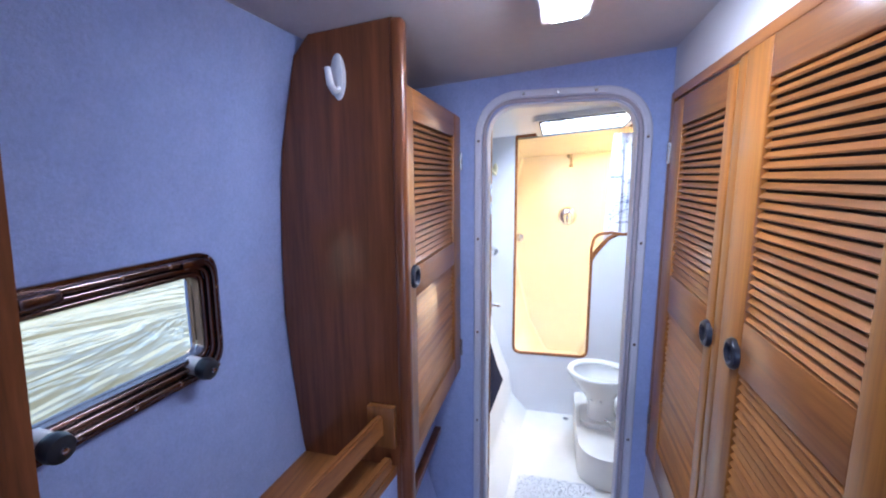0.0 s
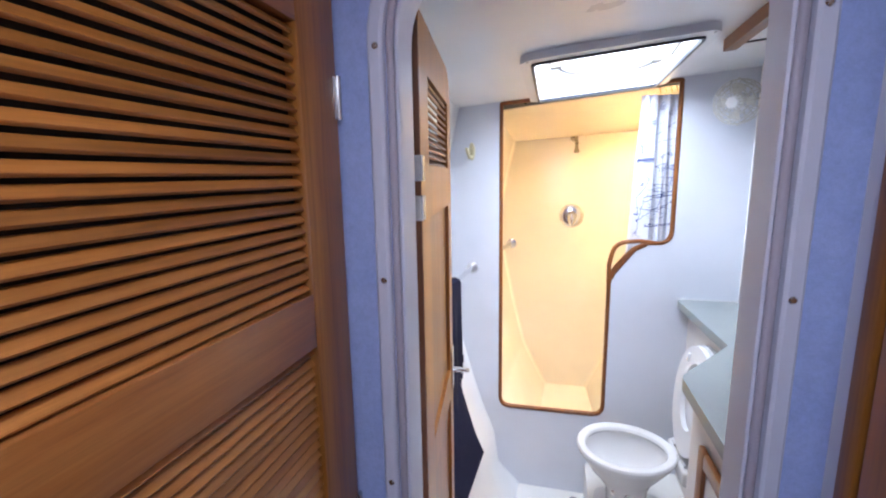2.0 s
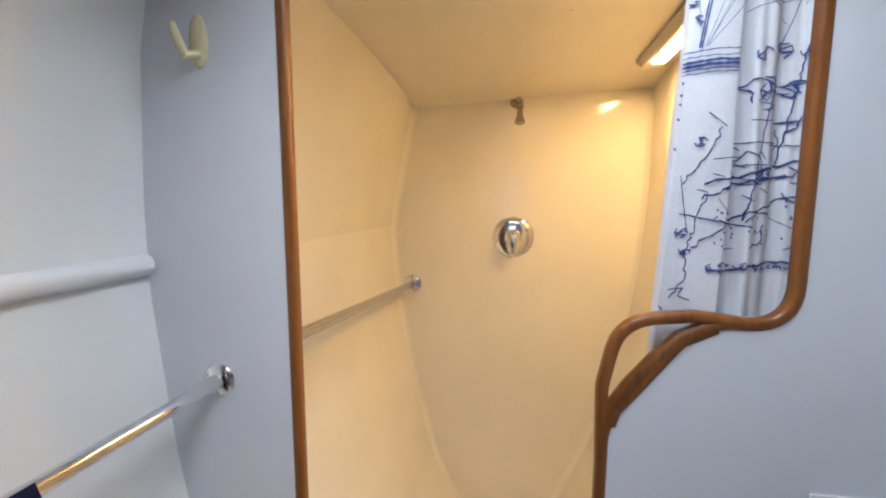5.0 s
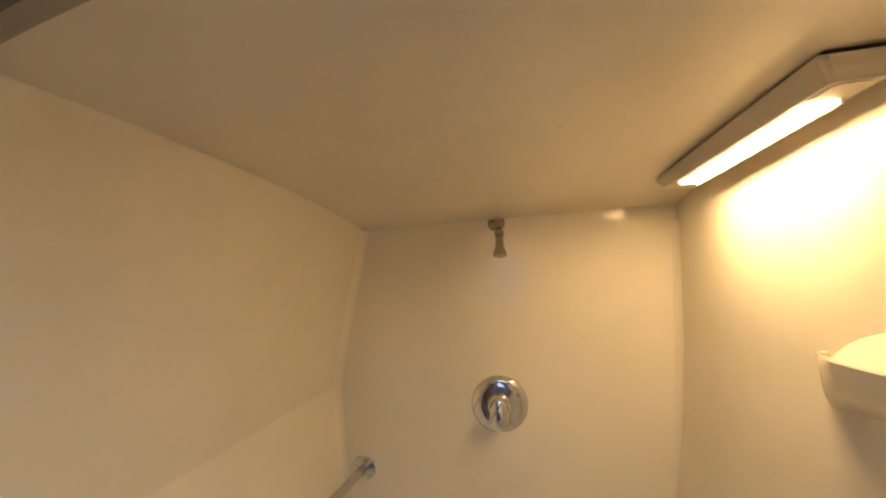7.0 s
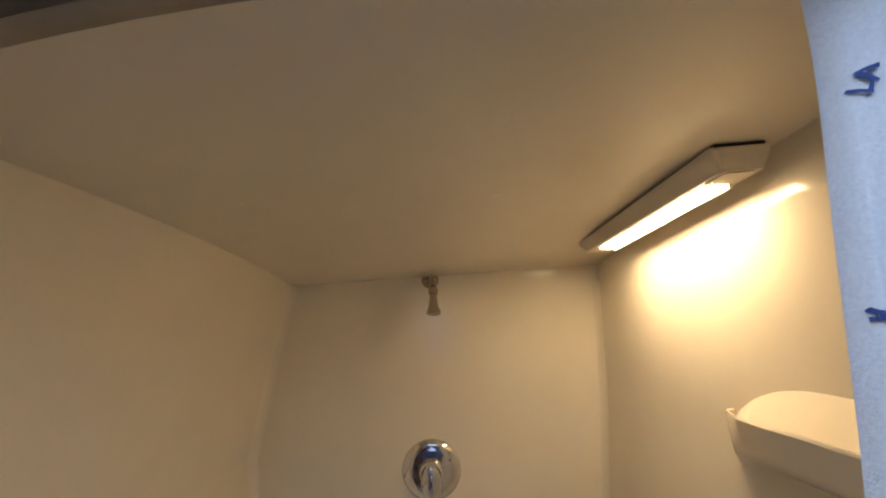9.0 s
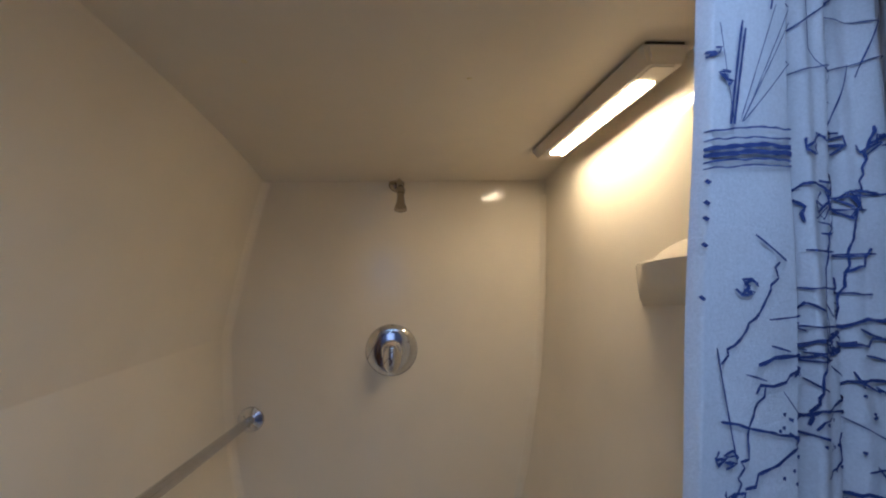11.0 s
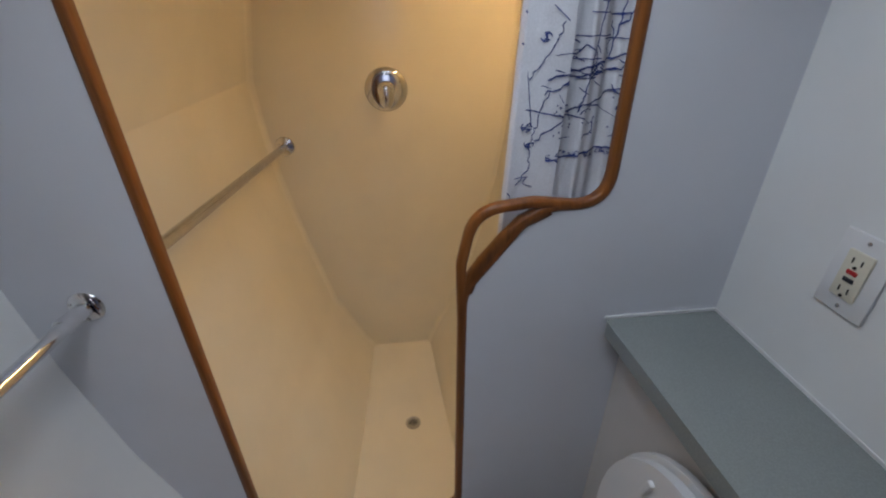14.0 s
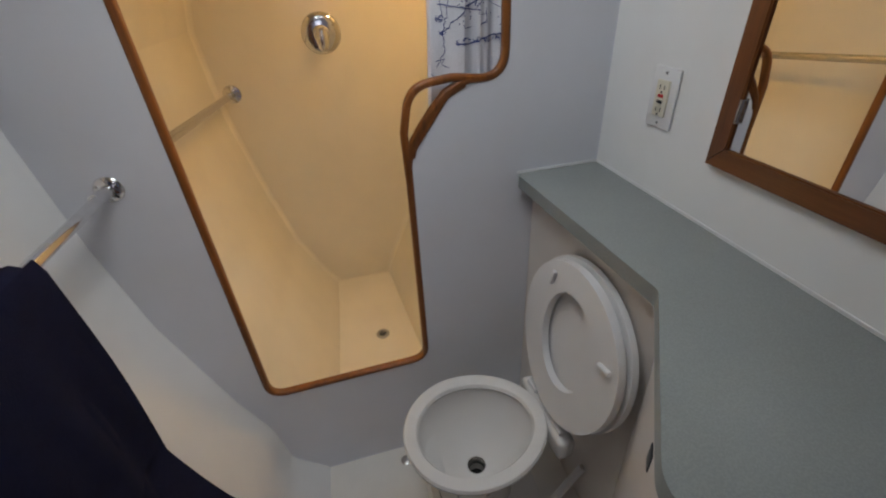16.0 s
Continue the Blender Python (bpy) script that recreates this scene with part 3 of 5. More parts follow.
part("corner_post", box(0.236, 0.264, 1.446, 1.474, 0.0, cabin_ceiling(0.25) - 0.002, 0.009, 3), MAHOGANY, locker)
part("top_board", prism([[(0.02, 1.47), (0.232, 1.47), (0.232, 2.028), (0.02, 2.028)]], lambda u, v, w: (u, v, 1.722 + w), 0.014), MAHOGANY, locker)
part("bottom_board", prism([[(0.03, 1.47), (0.228, 1.47), (0.228, 2.028), (0.03, 2.028)]], lambda u, v, w: (u, v, 0.905 + w), 0.016), MAHOGANY, locker)
louvre_door("locker_door", 0.246, 1.478, 2.026, 0.893, 1.728, [(0.962, 1.276, 22), (1.346, 1.662, 22)], (1.541, 1.327), (2.024, (1.592, 0.97)),
            "honey teak louvre door of the outboard hanging locker", 1, HONEY, SLAT, (0.078, 0.088))
hook = empty("coat_hook", "white plastic coat hook on the mahogany panel", "hook")
hb = lathe([(0.0, 0.008), (0.012, 0.007), (0.0155, 0.003), (0.016, 0.0)], along((0.131, 1.4495, 1.735), (0, -1, 0)), 24)
for v in hb.verts:
    v.co.z = 1.735 + (v.co.z - 1.735) * 2.7
part("back_plate", hb, PLASTIC, hook)
part("prong", tube([(0.133, 1.444, 1.712), (0.133, 1.428, 1.704), (0.131, 1.416, 1.716), (0.128, 1.413, 1.745)], [0.006, 0.0065, 0.007, 0.006], 12), PLASTIC, hook)

# berth-side shelf with two fiddle rails
def taper_x(y, at=0.228):
    return at - 0.13 * (1.45 - y)


shelf = empty("side_shelf", "teak shelf along the hull below the portlight", "shelf")
part("shelf_board", prism([[(hull_x(0.92, 0.84), 0.84), (taper_x(0.84), 0.84), (taper_x(1.449), 1.449), (hull_x(0.92, 1.449), 1.449)]], lambda u, v, w: (u, v, 0.905 + w), 0.02), TEAK_Y, shelf)
part("front_board", prism([[(taper_x(0.84) - 0.018, 0.84), (taper_x(0.84), 0.84), (taper_x(1.449), 1.449), (taper_x(1.449) - 0.018, 1.449)]], lambda u, v, w: (u, v, w), 0.904), BLUE, shelf)
def slanted_rail(x1, z0, z1, th):
    b = prism([[(taper_x(0.835, x1) - th, 0.835), (taper_x(0.835, x1), 0.835), (x1, 1.432), (x1 - th, 1.432)]], lambda u, v, w: (u, v, z0 + w), z1 - z0)
    bmesh.ops.bevel(b, geom=list(b.edges), offset=0.004, segments=2, affect="EDGES")
    return b


fiddle = empty("fiddle_rail", "honey teak fiddle rail above the shelf edge", "rail", "fiddle rails")
part("bar", slanted_rail(0.209, 1.005, 1.052, 0.016), TEAK_Y, fiddle)
part("bracket", box(0.170, 0.232, 1.432, 1.449, 0.975, 1.068, 0.003), TEAK, fiddle)
fiddle2 = empty("fiddle_rail", "honey teak lower rail along the shelf front", "rail", "fiddle rails")
part("bar", slanted_rail(0.226, 0.926, 0.957, 0.02), TEAK_Y, fiddle2)

# near bulkhead edge beside the shelf
setting("wall_passage_post", prism([[(hull_x(z, 0.81), z) for z in zs] + [(0.232, cabin_ceiling(0.21)), (0.190, 1.33), (0.170, 0.9), (0.150, 0.0)]], lambda u, v, w: (u, 0.828 + w, v), 0.022), MAHOGANY,
        "varnished mahogany half bulkhead beside the portlight", "wall")

# portlight
def portlight():
    p = empty("portlight", "dark glossy framed opening portlight with round dogs in the hull side", "window")
    slope = lambda z: hull_x(z, 1.1)
    y0, y1, z0, z1 = 0.925, 1.270, 1.210, 1.424
    place = lambda u, v, w: (slope(v) + 0.034 * (u - 1.1) + w, u, v)
    outer = rounded([(y0, z0), (y0, z1), (y1, z1), (y1, z0)], 0.05, 8)
    inner = rounded([(WY0 - 0.004, WZ0 - 0.004), (WY0 - 0.004, WZ1 + 0.004), (WY1 + 0.004, WZ1 + 0.004), (WY1 + 0.004, WZ0 - 0.004)], 0.03, 8)
    part("outer_flange", prism([outer, inner[::-1]], lambda u, v, w: place(u, v, w - 0.004), 0.012), DARKFRAME, p)
    rim = [place(u, v, 0.010) for u, v in rounded([(y0 + 0.012, z0 + 0.012), (y0 + 0.012, z1 - 0.012), (y1 - 0.012, z1 - 0.012), (y1 - 0.012, z0 + 0.012)], 0.042, 8)]
    part("rim_bead", tube(rim, 0.006, 10, True), DARKFRAME, p)
    inner_rim = [place(u, v, 0.009) for u, v in rounded([(WY0 - 0.002, WZ0 - 0.002), (WY0 - 0.002, WZ1 + 0.002), (WY1 + 0.002, WZ1 + 0.002), (WY1 + 0.002, WZ0 - 0.002)], 0.03, 8)]
    part("inner_bead", tube(inner_rim, 0.0045, 10, True), DARKFRAME, p)
    sash_rim = [place(u, v, 0.007) for u, v in rounded([(WY0 + 0.008, WZ0 + 0.008), (WY0 + 0.008, WZ1 - 0.008), (WY1 - 0.008, WZ1 - 0.008), (WY1 - 0.008, WZ0 + 0.008)], 0.024, 8)]
    part("sash_bead", tube(sash_rim, 0.0035, 10, True), DARKFRAME, p)
    sash = rounded([(WY0 + 0.001, WZ0 + 0.001), (WY0 + 0.001, WZ1 - 0.001), (WY1 - 0.001, WZ1 - 0.001), (WY1 - 0.001, WZ0 + 0.001)], 0.028, 8)
    hole_ = rounded([(WY0 + 0.013, WZ0 + 0.013), (WY0 + 0.013, WZ1 - 0.013), (WY1 - 0.013, WZ1 - 0.013), (WY1 - 0.013, WZ0 + 0.013)], 0.02, 8)
    part("sash", prism([sash, hole_[::-1]], lambda u, v, w: place(u, v, w - 0.02), 0.026), DARKFRAME, p)
    pane = part("pane", prism([hole_], lambda u, v, w: place(u, v, w - 0.012), 0.005), GLASS, p)
    pane.visible_shadow = False
    for u, v in [(y0 + 0.02 + k * 0.0755, zz) for k in range(5) for zz in (z0 + 0.012, z1 - 0.012)] + [(y1 - 0.011, 1.27), (y1 - 0.011, 1.36)]:
        part("screw", lathe([(0.0, 0.0025), (0.003, 0.002), (0.004, 0.0)], along(place(u, v, 0.0145), (1, 0, 0)), 10), CHROME, p)
    for yy in (1.205, 0.985):
        k = part("dog", lathe([(0.0, 0.044), (0.008, 0.044), (0.0165, 0.040), (0.0185, 0.030), (0.0165, 0.021), (0.012, 0.017)], along(place(yy, z0 + 0.028, 0.002), (1, 0, -0.1)), 22), RUBBER, p, "black round dog knob")
        part("dog_collar", lathe([(0.0, 0.020), (0.013, 0.020), (0.015, 0.010), (0.015, -0.004)], along(place(yy, z0 + 0.028, 0.001), (1, 0, -0.1)), 20), PLASTIC, k, "white collar")
        part("dog_cap", lathe([(0.0, 0.048), (0.004, 0.0465), (0.005, 0.043)], along(place(yy, z0 + 0.028, 0.002), (1, 0, -0.1)), 12), CHROME, k)
    part("hinge_lug", box(slope(1.43) + 0.008, slope(1.43) + 0.022, 1.19, 1.235, 1.402, 1.416, 0.004), DARKFRAME, p)
    part("hinge_lug", box(slope(1.43) + 0.008, slope(1.43) + 0.022, 0.975, 1.02, 1.402, 1.416, 0.004), DARKFRAME, p)
    return p


DARKFRAME = metal("bronze_frame", (0.20, 0.145, 0.135), 0.14)
portlight()

# ceiling light of the passage
def cabin_light():
    c = empty("ceiling_light", "white fluorescent ceiling light, switched on, above the passage", "ceiling light")
    zc = cabin_ceiling(0.54)
    sl = 0.092
    sh = lambda b: (b.transform(Matrix.Translation((0.538, 0, zc)) @ Matrix.Rotation(-math.atan(sl), 4, "Y") @ Matrix.Translation((-0.538, 0, -zc))), b)[1]
    part("housing", sh(prism([rounded([(0.503, 1.22), (0.503, 1.585), (0.592, 1.585), (0.592, 1.22)], 0.012, 5)], lambda u, v, w: (u, v, zc - 0.022 + w), 0.021)), PLASTIC, c)
    part("diffuser", sh(box(0.519, 0.577, 1.24, 1.560, zc - 0.030, zc - 0.0225, 0.004)), GLOW_WHITE, c, "glowing white diffuser")
    return c


cabin_light()

# water and far bank outside the portlight
m_w, nt_w, b_w = shader("water", 0.06, ior=1.33)
vw = coords(nt_w, (1, 1, 1))
nt_w.links.new(ramp(nt_w, noise_node(nt_w, vw, 0.9, 4), [(0.3, (0.21, 0.18, 0.085)), (0.7, (0.33, 0.285, 0.15))]), b_w.inputs["Base Color"])
bump(nt_w, b_w, noise_node(nt_w, coords(nt_w, (1.0, 0.45, 1)), 1.6, 4, 0.55, 1.0), 1.0, 0.30)
tagged(link("water", prism([[(-60, -60), (-0.6, -60), (-0.6, 60), (-60, 60)]], lambda u, v, w: (u, v, 0.55 - w), 0.05), m_w), "calm brown-green water outside the hull", "water", "", "structure")

# ---------------------------------------------------------------- washroom
def head_door():
    """The open washroom door: louvre above a plain panel; local x along its width, its face looks to local -y."""
    d = empty("door_1", "honey teak washroom door, swung open into the washroom, louvred at the top", "door", kind="structure")
    w, z0, z1, th = 0.452, 0.10, 1.735, 0.024
    outline_ = rounded([(0, z0), (0, z1), (w, z1), (w, z0)], [0.02, 0.02, 0.09, 0.02], 8)
    # frame with two openings
    hole_l = [(0.085, 1.505), (0.085, 1.655), (w - 0.062, 1.655), (w - 0.062, 1.505)]
    hole_p = [(0.085, 0.98), (0.085, 1.415), (w - 0.062, 1.415), (w - 0.062, 0.98)]
    hole_q = [(0.085, 0.20), (0.085, 0.90), (w - 0.062, 0.90), (w - 0.062, 0.20)]
    part("door_frame", prism([outline_, hole_l[::-1], hole_p[::-1], hole_q[::-1]], lambda u, v, t: (u, t, v), th), HONEY, d)
    part("door_panel", box(0.083, w - 0.060, 0.008, 0.018, 0.978, 1.417), TEAK, d)
    part("door_panel", box(0.083, w - 0.060, 0.008, 0.018, 0.198, 0.902), TEAK, d)
    part("edge_band", box(-0.004, 0.0, 0.0005, th - 0.0005, z0 + 0.02, z1 - 0.02), MAHOGANY, d)
    s = box(0.081, w - 0.058, -0.011, 0.011, -0.0026, 0.0026, 0.0015, 1)
    s.transform(Matrix.Rotation(radians(45), 4, "X"))
    for v in s.verts:
        v.co.y += 0.012
    first = part("slat", s, HONEY, d)
    first.location = (0, 0, 1.512)
    for k in range(1, 11):
        o = new("slat", first.data)
        o.parent = d
        o.location = (0, 0, 1.512 + k * 0.0141)
    # lever handle on a long plate
    plate = part("lock_plate", box(w - 0.038, w - 0.012, -0.004, 0.0, 0.915, 1.03, 0.0015), CHROME, d, "chrome lock plate")
    hb = tube([(w - 0.025, -0.002, 0.965), (w - 0.025, -0.022, 0.965), (w - 0.023, -0.034, 0.962), (w - 0.008, -0.040, 0.956), (w + 0.006, -0.036, 0.950)], [0.008, 0.007, 0.007, 0.0065, 0.006], 14)
    part("lever", hb, CHROME, plate)
    part("pull_bar", tube([(w + 0.004, 0.014, 1.17), (w + 0.014, 0.016, 1.18), (w + 0.017, 0.016, 1.25), (w + 0.014, 0.016, 1.32), (w + 0.004, 0.014, 1.33)], 0.005, 12), CHROME, d, "slim chrome grip on the door edge")
    for zz in (1.500, 1.438, 0.45, 0.388):
        h = box(-0.010, 0.012, -0.004, -0.0005, zz - 0.020, zz + 0.020, 0.001, 1)
        box(-0.0075, -0.004, -0.004, 0.016, zz - 0.020, zz + 0.020, 0.0008, 1, h)
        part("hinge", h, STEEL, d, "bright steel hinge leaf")
    ang = math.degrees(math.atan2(0.45, -0.06))
    d.matrix_world = Matrix.Translation((0.330, 2.128, 0)) @ pose(0, 0, 0, 0, 0, ang)
    return d


head_door()

# half-round moulding along the hull
rail_b = tube([(hull_x(1.255, y) + 0.002, y, 1.255) for y in [2.08 + k * 0.1 for k in range(14)]], 0.017, 12)
setting("trim_hull_rail", rail_b, PLASTIC, "white half-round moulding along the hull side", "trim", 60)


def coat_hook(at, label):
    h = empty("coat_hook", label, "hook")
    x, y, z = at
    b = lathe([(0.0, 0.008), (0.010, 0.007), (0.014, 0.003), (0.0145, 0.0)], along(at, (0, -1, 0)), 24)
    for v in b.verts:
        v.co.z = z + (v.co.z - z) * 2.6
    part("back_plate", b, IVORY, h)
    part("prong", tube([(x + 0.002, y - 0.006, z - 0.02), (x - 0.006, y - 0.024, z - 0.026), (x - 0.013, y - 0.028, z - 0.006), (x - 0.018, y - 0.030, z + 0.016)], [0.007, 0.0075, 0.007, 0.005], 12), IVORY, h)


coat_hook((0.176, PY0 - 0.0005, 1.588), "ivory plastic coat hook on the shower partition")


def flange(parent, at, d, r=0.027):
    f = part("flange", lathe([(0.0, 0.012), (0.011, 0.012), (0.0125, 0.008), (0.020, 0.006), (r - 0.002, 0.003), (r, 0.0)], along(at, d), 28), CHROME, parent)
    q = Vector(d).to_track_quat("Z", "Y")
    for k in range(3):
        a = k * 2 * math.pi / 3 + 0.5
        p = Vector(at) + q @ Vector((0.0195 * math.cos(a), 0.0195 * math.sin(a), 0.006))
        part("screw", lathe([(0.0, 0.0022), (0.0025, 0.0016), (0.0034, 0.0)], along(p, d), 10), STEEL, f)


# towel rail and towel
rail = empty("towel_rail", "chrome towel rail mounted along the hull side", "towel rail")
flange(rail, (0.175, PY0 - 0.0005, 1.069), (0, -1, 0))
part("socket", tube([(0.175, 3.376, 1.069), (0.169, 3.335, 1.069)], 0.0125, 18), CHROME, rail)
part("bar", tube([(0.175, 3.374, 1.069), (0.142, 2.66, 1.069)], 0.0105, 18), CHROME, rail)
flange(rail, (hull_x(1.069, 2.66) + 0.006, 2.66, 1.069), (1, 0, 0))


def towel():
    t = empty("towel", "folded navy blue bath towel hanging over the chrome rail", "towel")

    def sheet(y0, y1, drop, xoff, seed, wave, thick):
        b = bmesh.new()
        nu, nv = 22, 40
        g = []
        for i in range(nu + 1):
            y = y0 + (y1 - y0) * i / nu
            bx = 0.175 - 0.0406 * (3.374 - y)
            col = []
            for j in range(nv + 1):
                s = j / nv
                total = drop + 0.30
                l = s * total
                r = 0.013 + xoff
                if l < drop:
                    x, z = bx + r, 1.069 - (drop - l)
                elif l < drop + math.pi * r:
                    a = (l - drop) / r
                    x, z = bx + r * math.cos(a), 1.069 + r * math.sin(a)
                else:
                    x, z = bx - r, 1.069 - (l - drop - math.pi * r)
                hang = max(0.0, 1.05 - z)
                x += (wave * math.sin(y * 34 + seed) * 0.5 + wave * math.sin(y * 71 + seed * 2) * 0.3) * min(1, hang * 5)
                lim = hull_x(max(z, 0), y) + 0.004
                if l >= drop + 1.5 * r:
                    x = max(lim, min(x, bx - 0.006))
                else:
                    x = max(x, lim + 0.03 + xoff)
                col.append(b.verts.new((x, y + 0.008 * math.sin(z * 9 + seed), z)))
            g.append(col)
        for i in range(nu):
            for j in range(nv):
                b.faces.new((g[i][j], g[i + 1][j], g[i + 1][j + 1], g[i][j + 1]))
        bmesh.ops.recalc_face_normals(b, faces=b.faces)
        bmesh.ops.solidify(b, geom=list(b.faces), thickness=thick)
        return b

    part("long_fold", sheet(2.72, 3.12, 0.74, 0.0, 0.4, 0.016, 0.006), NAVY, t)
    part("short_fold", sheet(2.80, 3.085, 0.40, 0.013, 1.7, 0.010, 0.006), NAVY, t)
    band = sheet(2.798, 3.087, 0.33, 0.0165, 1.7, 0.010, 0.003)
    bmesh.ops.delete(band, geom=[f for f in band.faces if not (0.735 < f.calc_center_median().z < 0.765)], context="FACES")
    part("woven_band", band, NAVY, t)


towel()

# toilet on its moulded plinth
plinth_out = rounded([(0.70, 2.70), (1.09, 2.70), (1.09, 3.385), (0.70, 3.385)], [0.17, 0.01, 0.0, 0.03], 12)
pl = prism([plinth_out], lambda u, v, w: (u, v, w), 0.165)
setting("toilet_plinth", pl, FLOOR, "white moulded step carrying the toilet", "plinth")


def oval(cx, cy, rx, ry, n=48, squash=0.0):
    out = []
    for k in range(n):
        a = 2 * math.pi * k / n
        out.append((cx + rx * math.cos(a), cy + ry * math.sin(a) * (1 - squash * math.cos(a))))
    return out


def toilet():
    t = empty("toilet", "small white porcelain marine toilet with seat and lid raised", "toilet", at=(0, 0, 0))
    cx, cy = 0.820, 3.084
    # bowl: outer skin up, over the rim, down inside
    rows = [(0.075, 0.075, 0.168, 0.02), (0.08, 0.08, 0.19, 0.02), (0.072, 0.072, 0.24, 0.012), (0.075, 0.075, 0.30, 0.008), (0.10, 0.098, 0.345, 0.0), (0.14, 0.125, 0.395, 0.0), (0.166, 0.146, 0.43, 0.0), (0.176, 0.157, 0.448, 0.0),
            (0.178, 0.159, 0.458, 0.0), (0.174, 0.155, 0.465, 0.0), (0.160, 0.140, 0.466, 0.0), (0.146, 0.126, 0.461, 0.0), (0.141, 0.121, 0.452, 0.0), (0.147, 0.127, 0.440, 0.0), (0.140, 0.120, 0.41, 0.0), (0.118, 0.100, 0.365, -0.005),
            (0.085, 0.072, 0.325, 0.0), (0.045, 0.04, 0.300, 0.002), (0.024, 0.023, 0.292, 0.002), (0.021, 0.020, 0.262, 0.002), (0.018, 0.018, 0.240, 0.002)]
    b = bmesh.new()
    rings = [[b.verts.new((cx + dx + p[0], cy + p[1], z)) for p in oval(0, 0, rx, ry, 48, 0.06)] for rx, ry, z, dx in rows]
    for a, c in zip(rings, rings[1:]):
        for k in range(48):
            b.faces.new((a[k], a[(k + 1) % 48], c[(k + 1) % 48], c[k]))
    b.faces.new(rings[0][::-1])
    part("bowl", b, PORCELAIN, t, "glossy white porcelain bowl")
    part("bowl_outlet", lathe([(0.0, 0.246), (0.0205, 0.246), (0.0205, 0.236)], Matrix.Translation((cx + 0.002, cy, 0)), 24), DARK, t)
    part("outlet_ring", lathe([(0.0195, 0.288), (0.0235, 0.2945), (0.0205, 0.29), (0.0190, 0.270)], Matrix.Translation((cx + 0.002, cy, 0)), 24), STEEL, t)
    part("base_flange", prism([rounded([(cx - 0.10, cy - 0.11), (cx + 0.16, cy - 0.11), (cx + 0.16, cy + 0.11), (cx - 0.10, cy + 0.11)], 0.06, 8)], lambda u, v, w: (u, v, 0.166 + w), 0.03), PORCELAIN, t)
    part("back_deck", box(cx + 0.168, cx + 0.212, cy - 0.11, cy + 0.11, 0.40, 0.459, 0.012, 3), PORCELAIN, t)
    for dx, dy in ((-0.045, -0.068), (0.0, -0.082)):
        part("bolt", lathe([(0.0, 0.012), (0.006, 0.011), (0.0075, 0.006), (0.010, 0.004), (0.010, 0.0)], along((cx + dx, cy + dy, 0.315), (dx * 4 - 0.2, -1, -0.2)), 16), CHROME, t, "chrome fixing bolt")
    # raised seat and lid; hinge line runs along y
    so = [(-0.20 - 0.197 * math.cos(a) * 1.0, 0.180 * math.sin(a) * (1 + 0.08 * math.cos(a))) for a in [2 * math.pi * k / 56 for k in range(56)]]
    si = [(-0.215 - 0.122 * math.cos(a), 0.092 * math.sin(a)) for a in [2 * math.pi * k / 40 for k in range(40)]]

    def plate(loops, z0, dz, bev):
        b = prism(loops, lambda u, v, w: (u, v, z0 + w), dz)
        e = [x for x in b.edges if len(x.link_faces) == 2 and x.calc_face_angle(0) > 0.9]
        bmesh.ops.bevel(b, geom=e, offset=bev, segments=3, affect="EDGES")
        b.transform(UP)
        return b

    UP = Matrix.Translation((1.012, cy - 0.020, 0.482)) @ Matrix.Rotation(radians(97), 4, "Y")
    # turned so: local -x points up, local z points inboard
    seat = part("seat", plate([so, si[::-1]], -0.020, 0.018, 0.006), PLASTIC, t, "raised white plastic seat ring")
    part("lid", plate([[(u * 1.02, v * 1.04) for u, v in so]], 0.004, 0.014, 0.005), PLASTIC, t, "raised white plastic lid")
    for u, v, ang in ((-0.330, 0.090, 0.2), (-0.272, -0.134, 1.35)):
        bb = box(-0.018, 0.018, -0.006, 0.006, -0.010, 0.0, 0.003)
        bb.transform(UP @ Matrix.Translation((u, v, -0.019)) @ Matrix.Rotation(ang, 4, "Z"))
        part("bumper", bb, PLASTIC, seat)
    for dy in (-0.065, 0.065):
        part("seat_hinge", tube([(1.004, cy + dy - 0.020, 0.466), (1.004, cy + dy + 0.020, 0.466)], 0.007, 14), PLASTIC, t)
    # inlet valve and hose
    v = part("inlet_valve", tube([(cx + 0.02, cy - 0.125, 0.24), (cx + 0.06, cy - 0.15, 0.225), (cx + 0.08, cy - 0.155, 0.19)], [0.011, 0.012, 0.010], 14), CHROME, t)
    part("hose", tube([(cx + 0.08, cy - 0.155, 0.19), (cx + 0.09, cy - 0.16, 0.175), (cx + 0.14, cy - 0.12, 0.18), (cx + 0.2, cy - 0.09, 0.20), (cx + 0.26, cy - 0.09, 0.30)], 0.010, 12), PLASTIC, t)
    part("valve_wheel", lathe([(0.0, 0.01), (0.012, 0.01), (0.014, 0.004), (0.012, 0.0)], along((cx + 0.055, cy - 0.165, 0.24), (0, -1, 0.2)), 16), CHROME, v)
    return t


toilet()
part_drain = empty("floor_drain", "small chrome floor drain beside the partition", "drain")
part("drain_cover", lathe([(0.0, 0.003), (0.014, 0.003), (0.018, 0.001), (0.018, -0.002)], Matrix.Translation((0.655, 3.335, 0.0)), 24), STEEL, part_drain)

# low moulded ledge along the foot of the hull
ledge = prism([[(0.20, 0.0), (0.362, 0.0), (0.352, 0.018), (0.275, 0.098), (0.20, 0.112)]], lambda u, v, w: (u, 2.9 + w, v), 0.485)
setting("trim_floor_ledge", ledge, FLOOR, "white moulded ledge at the foot of the hull side", "trim")

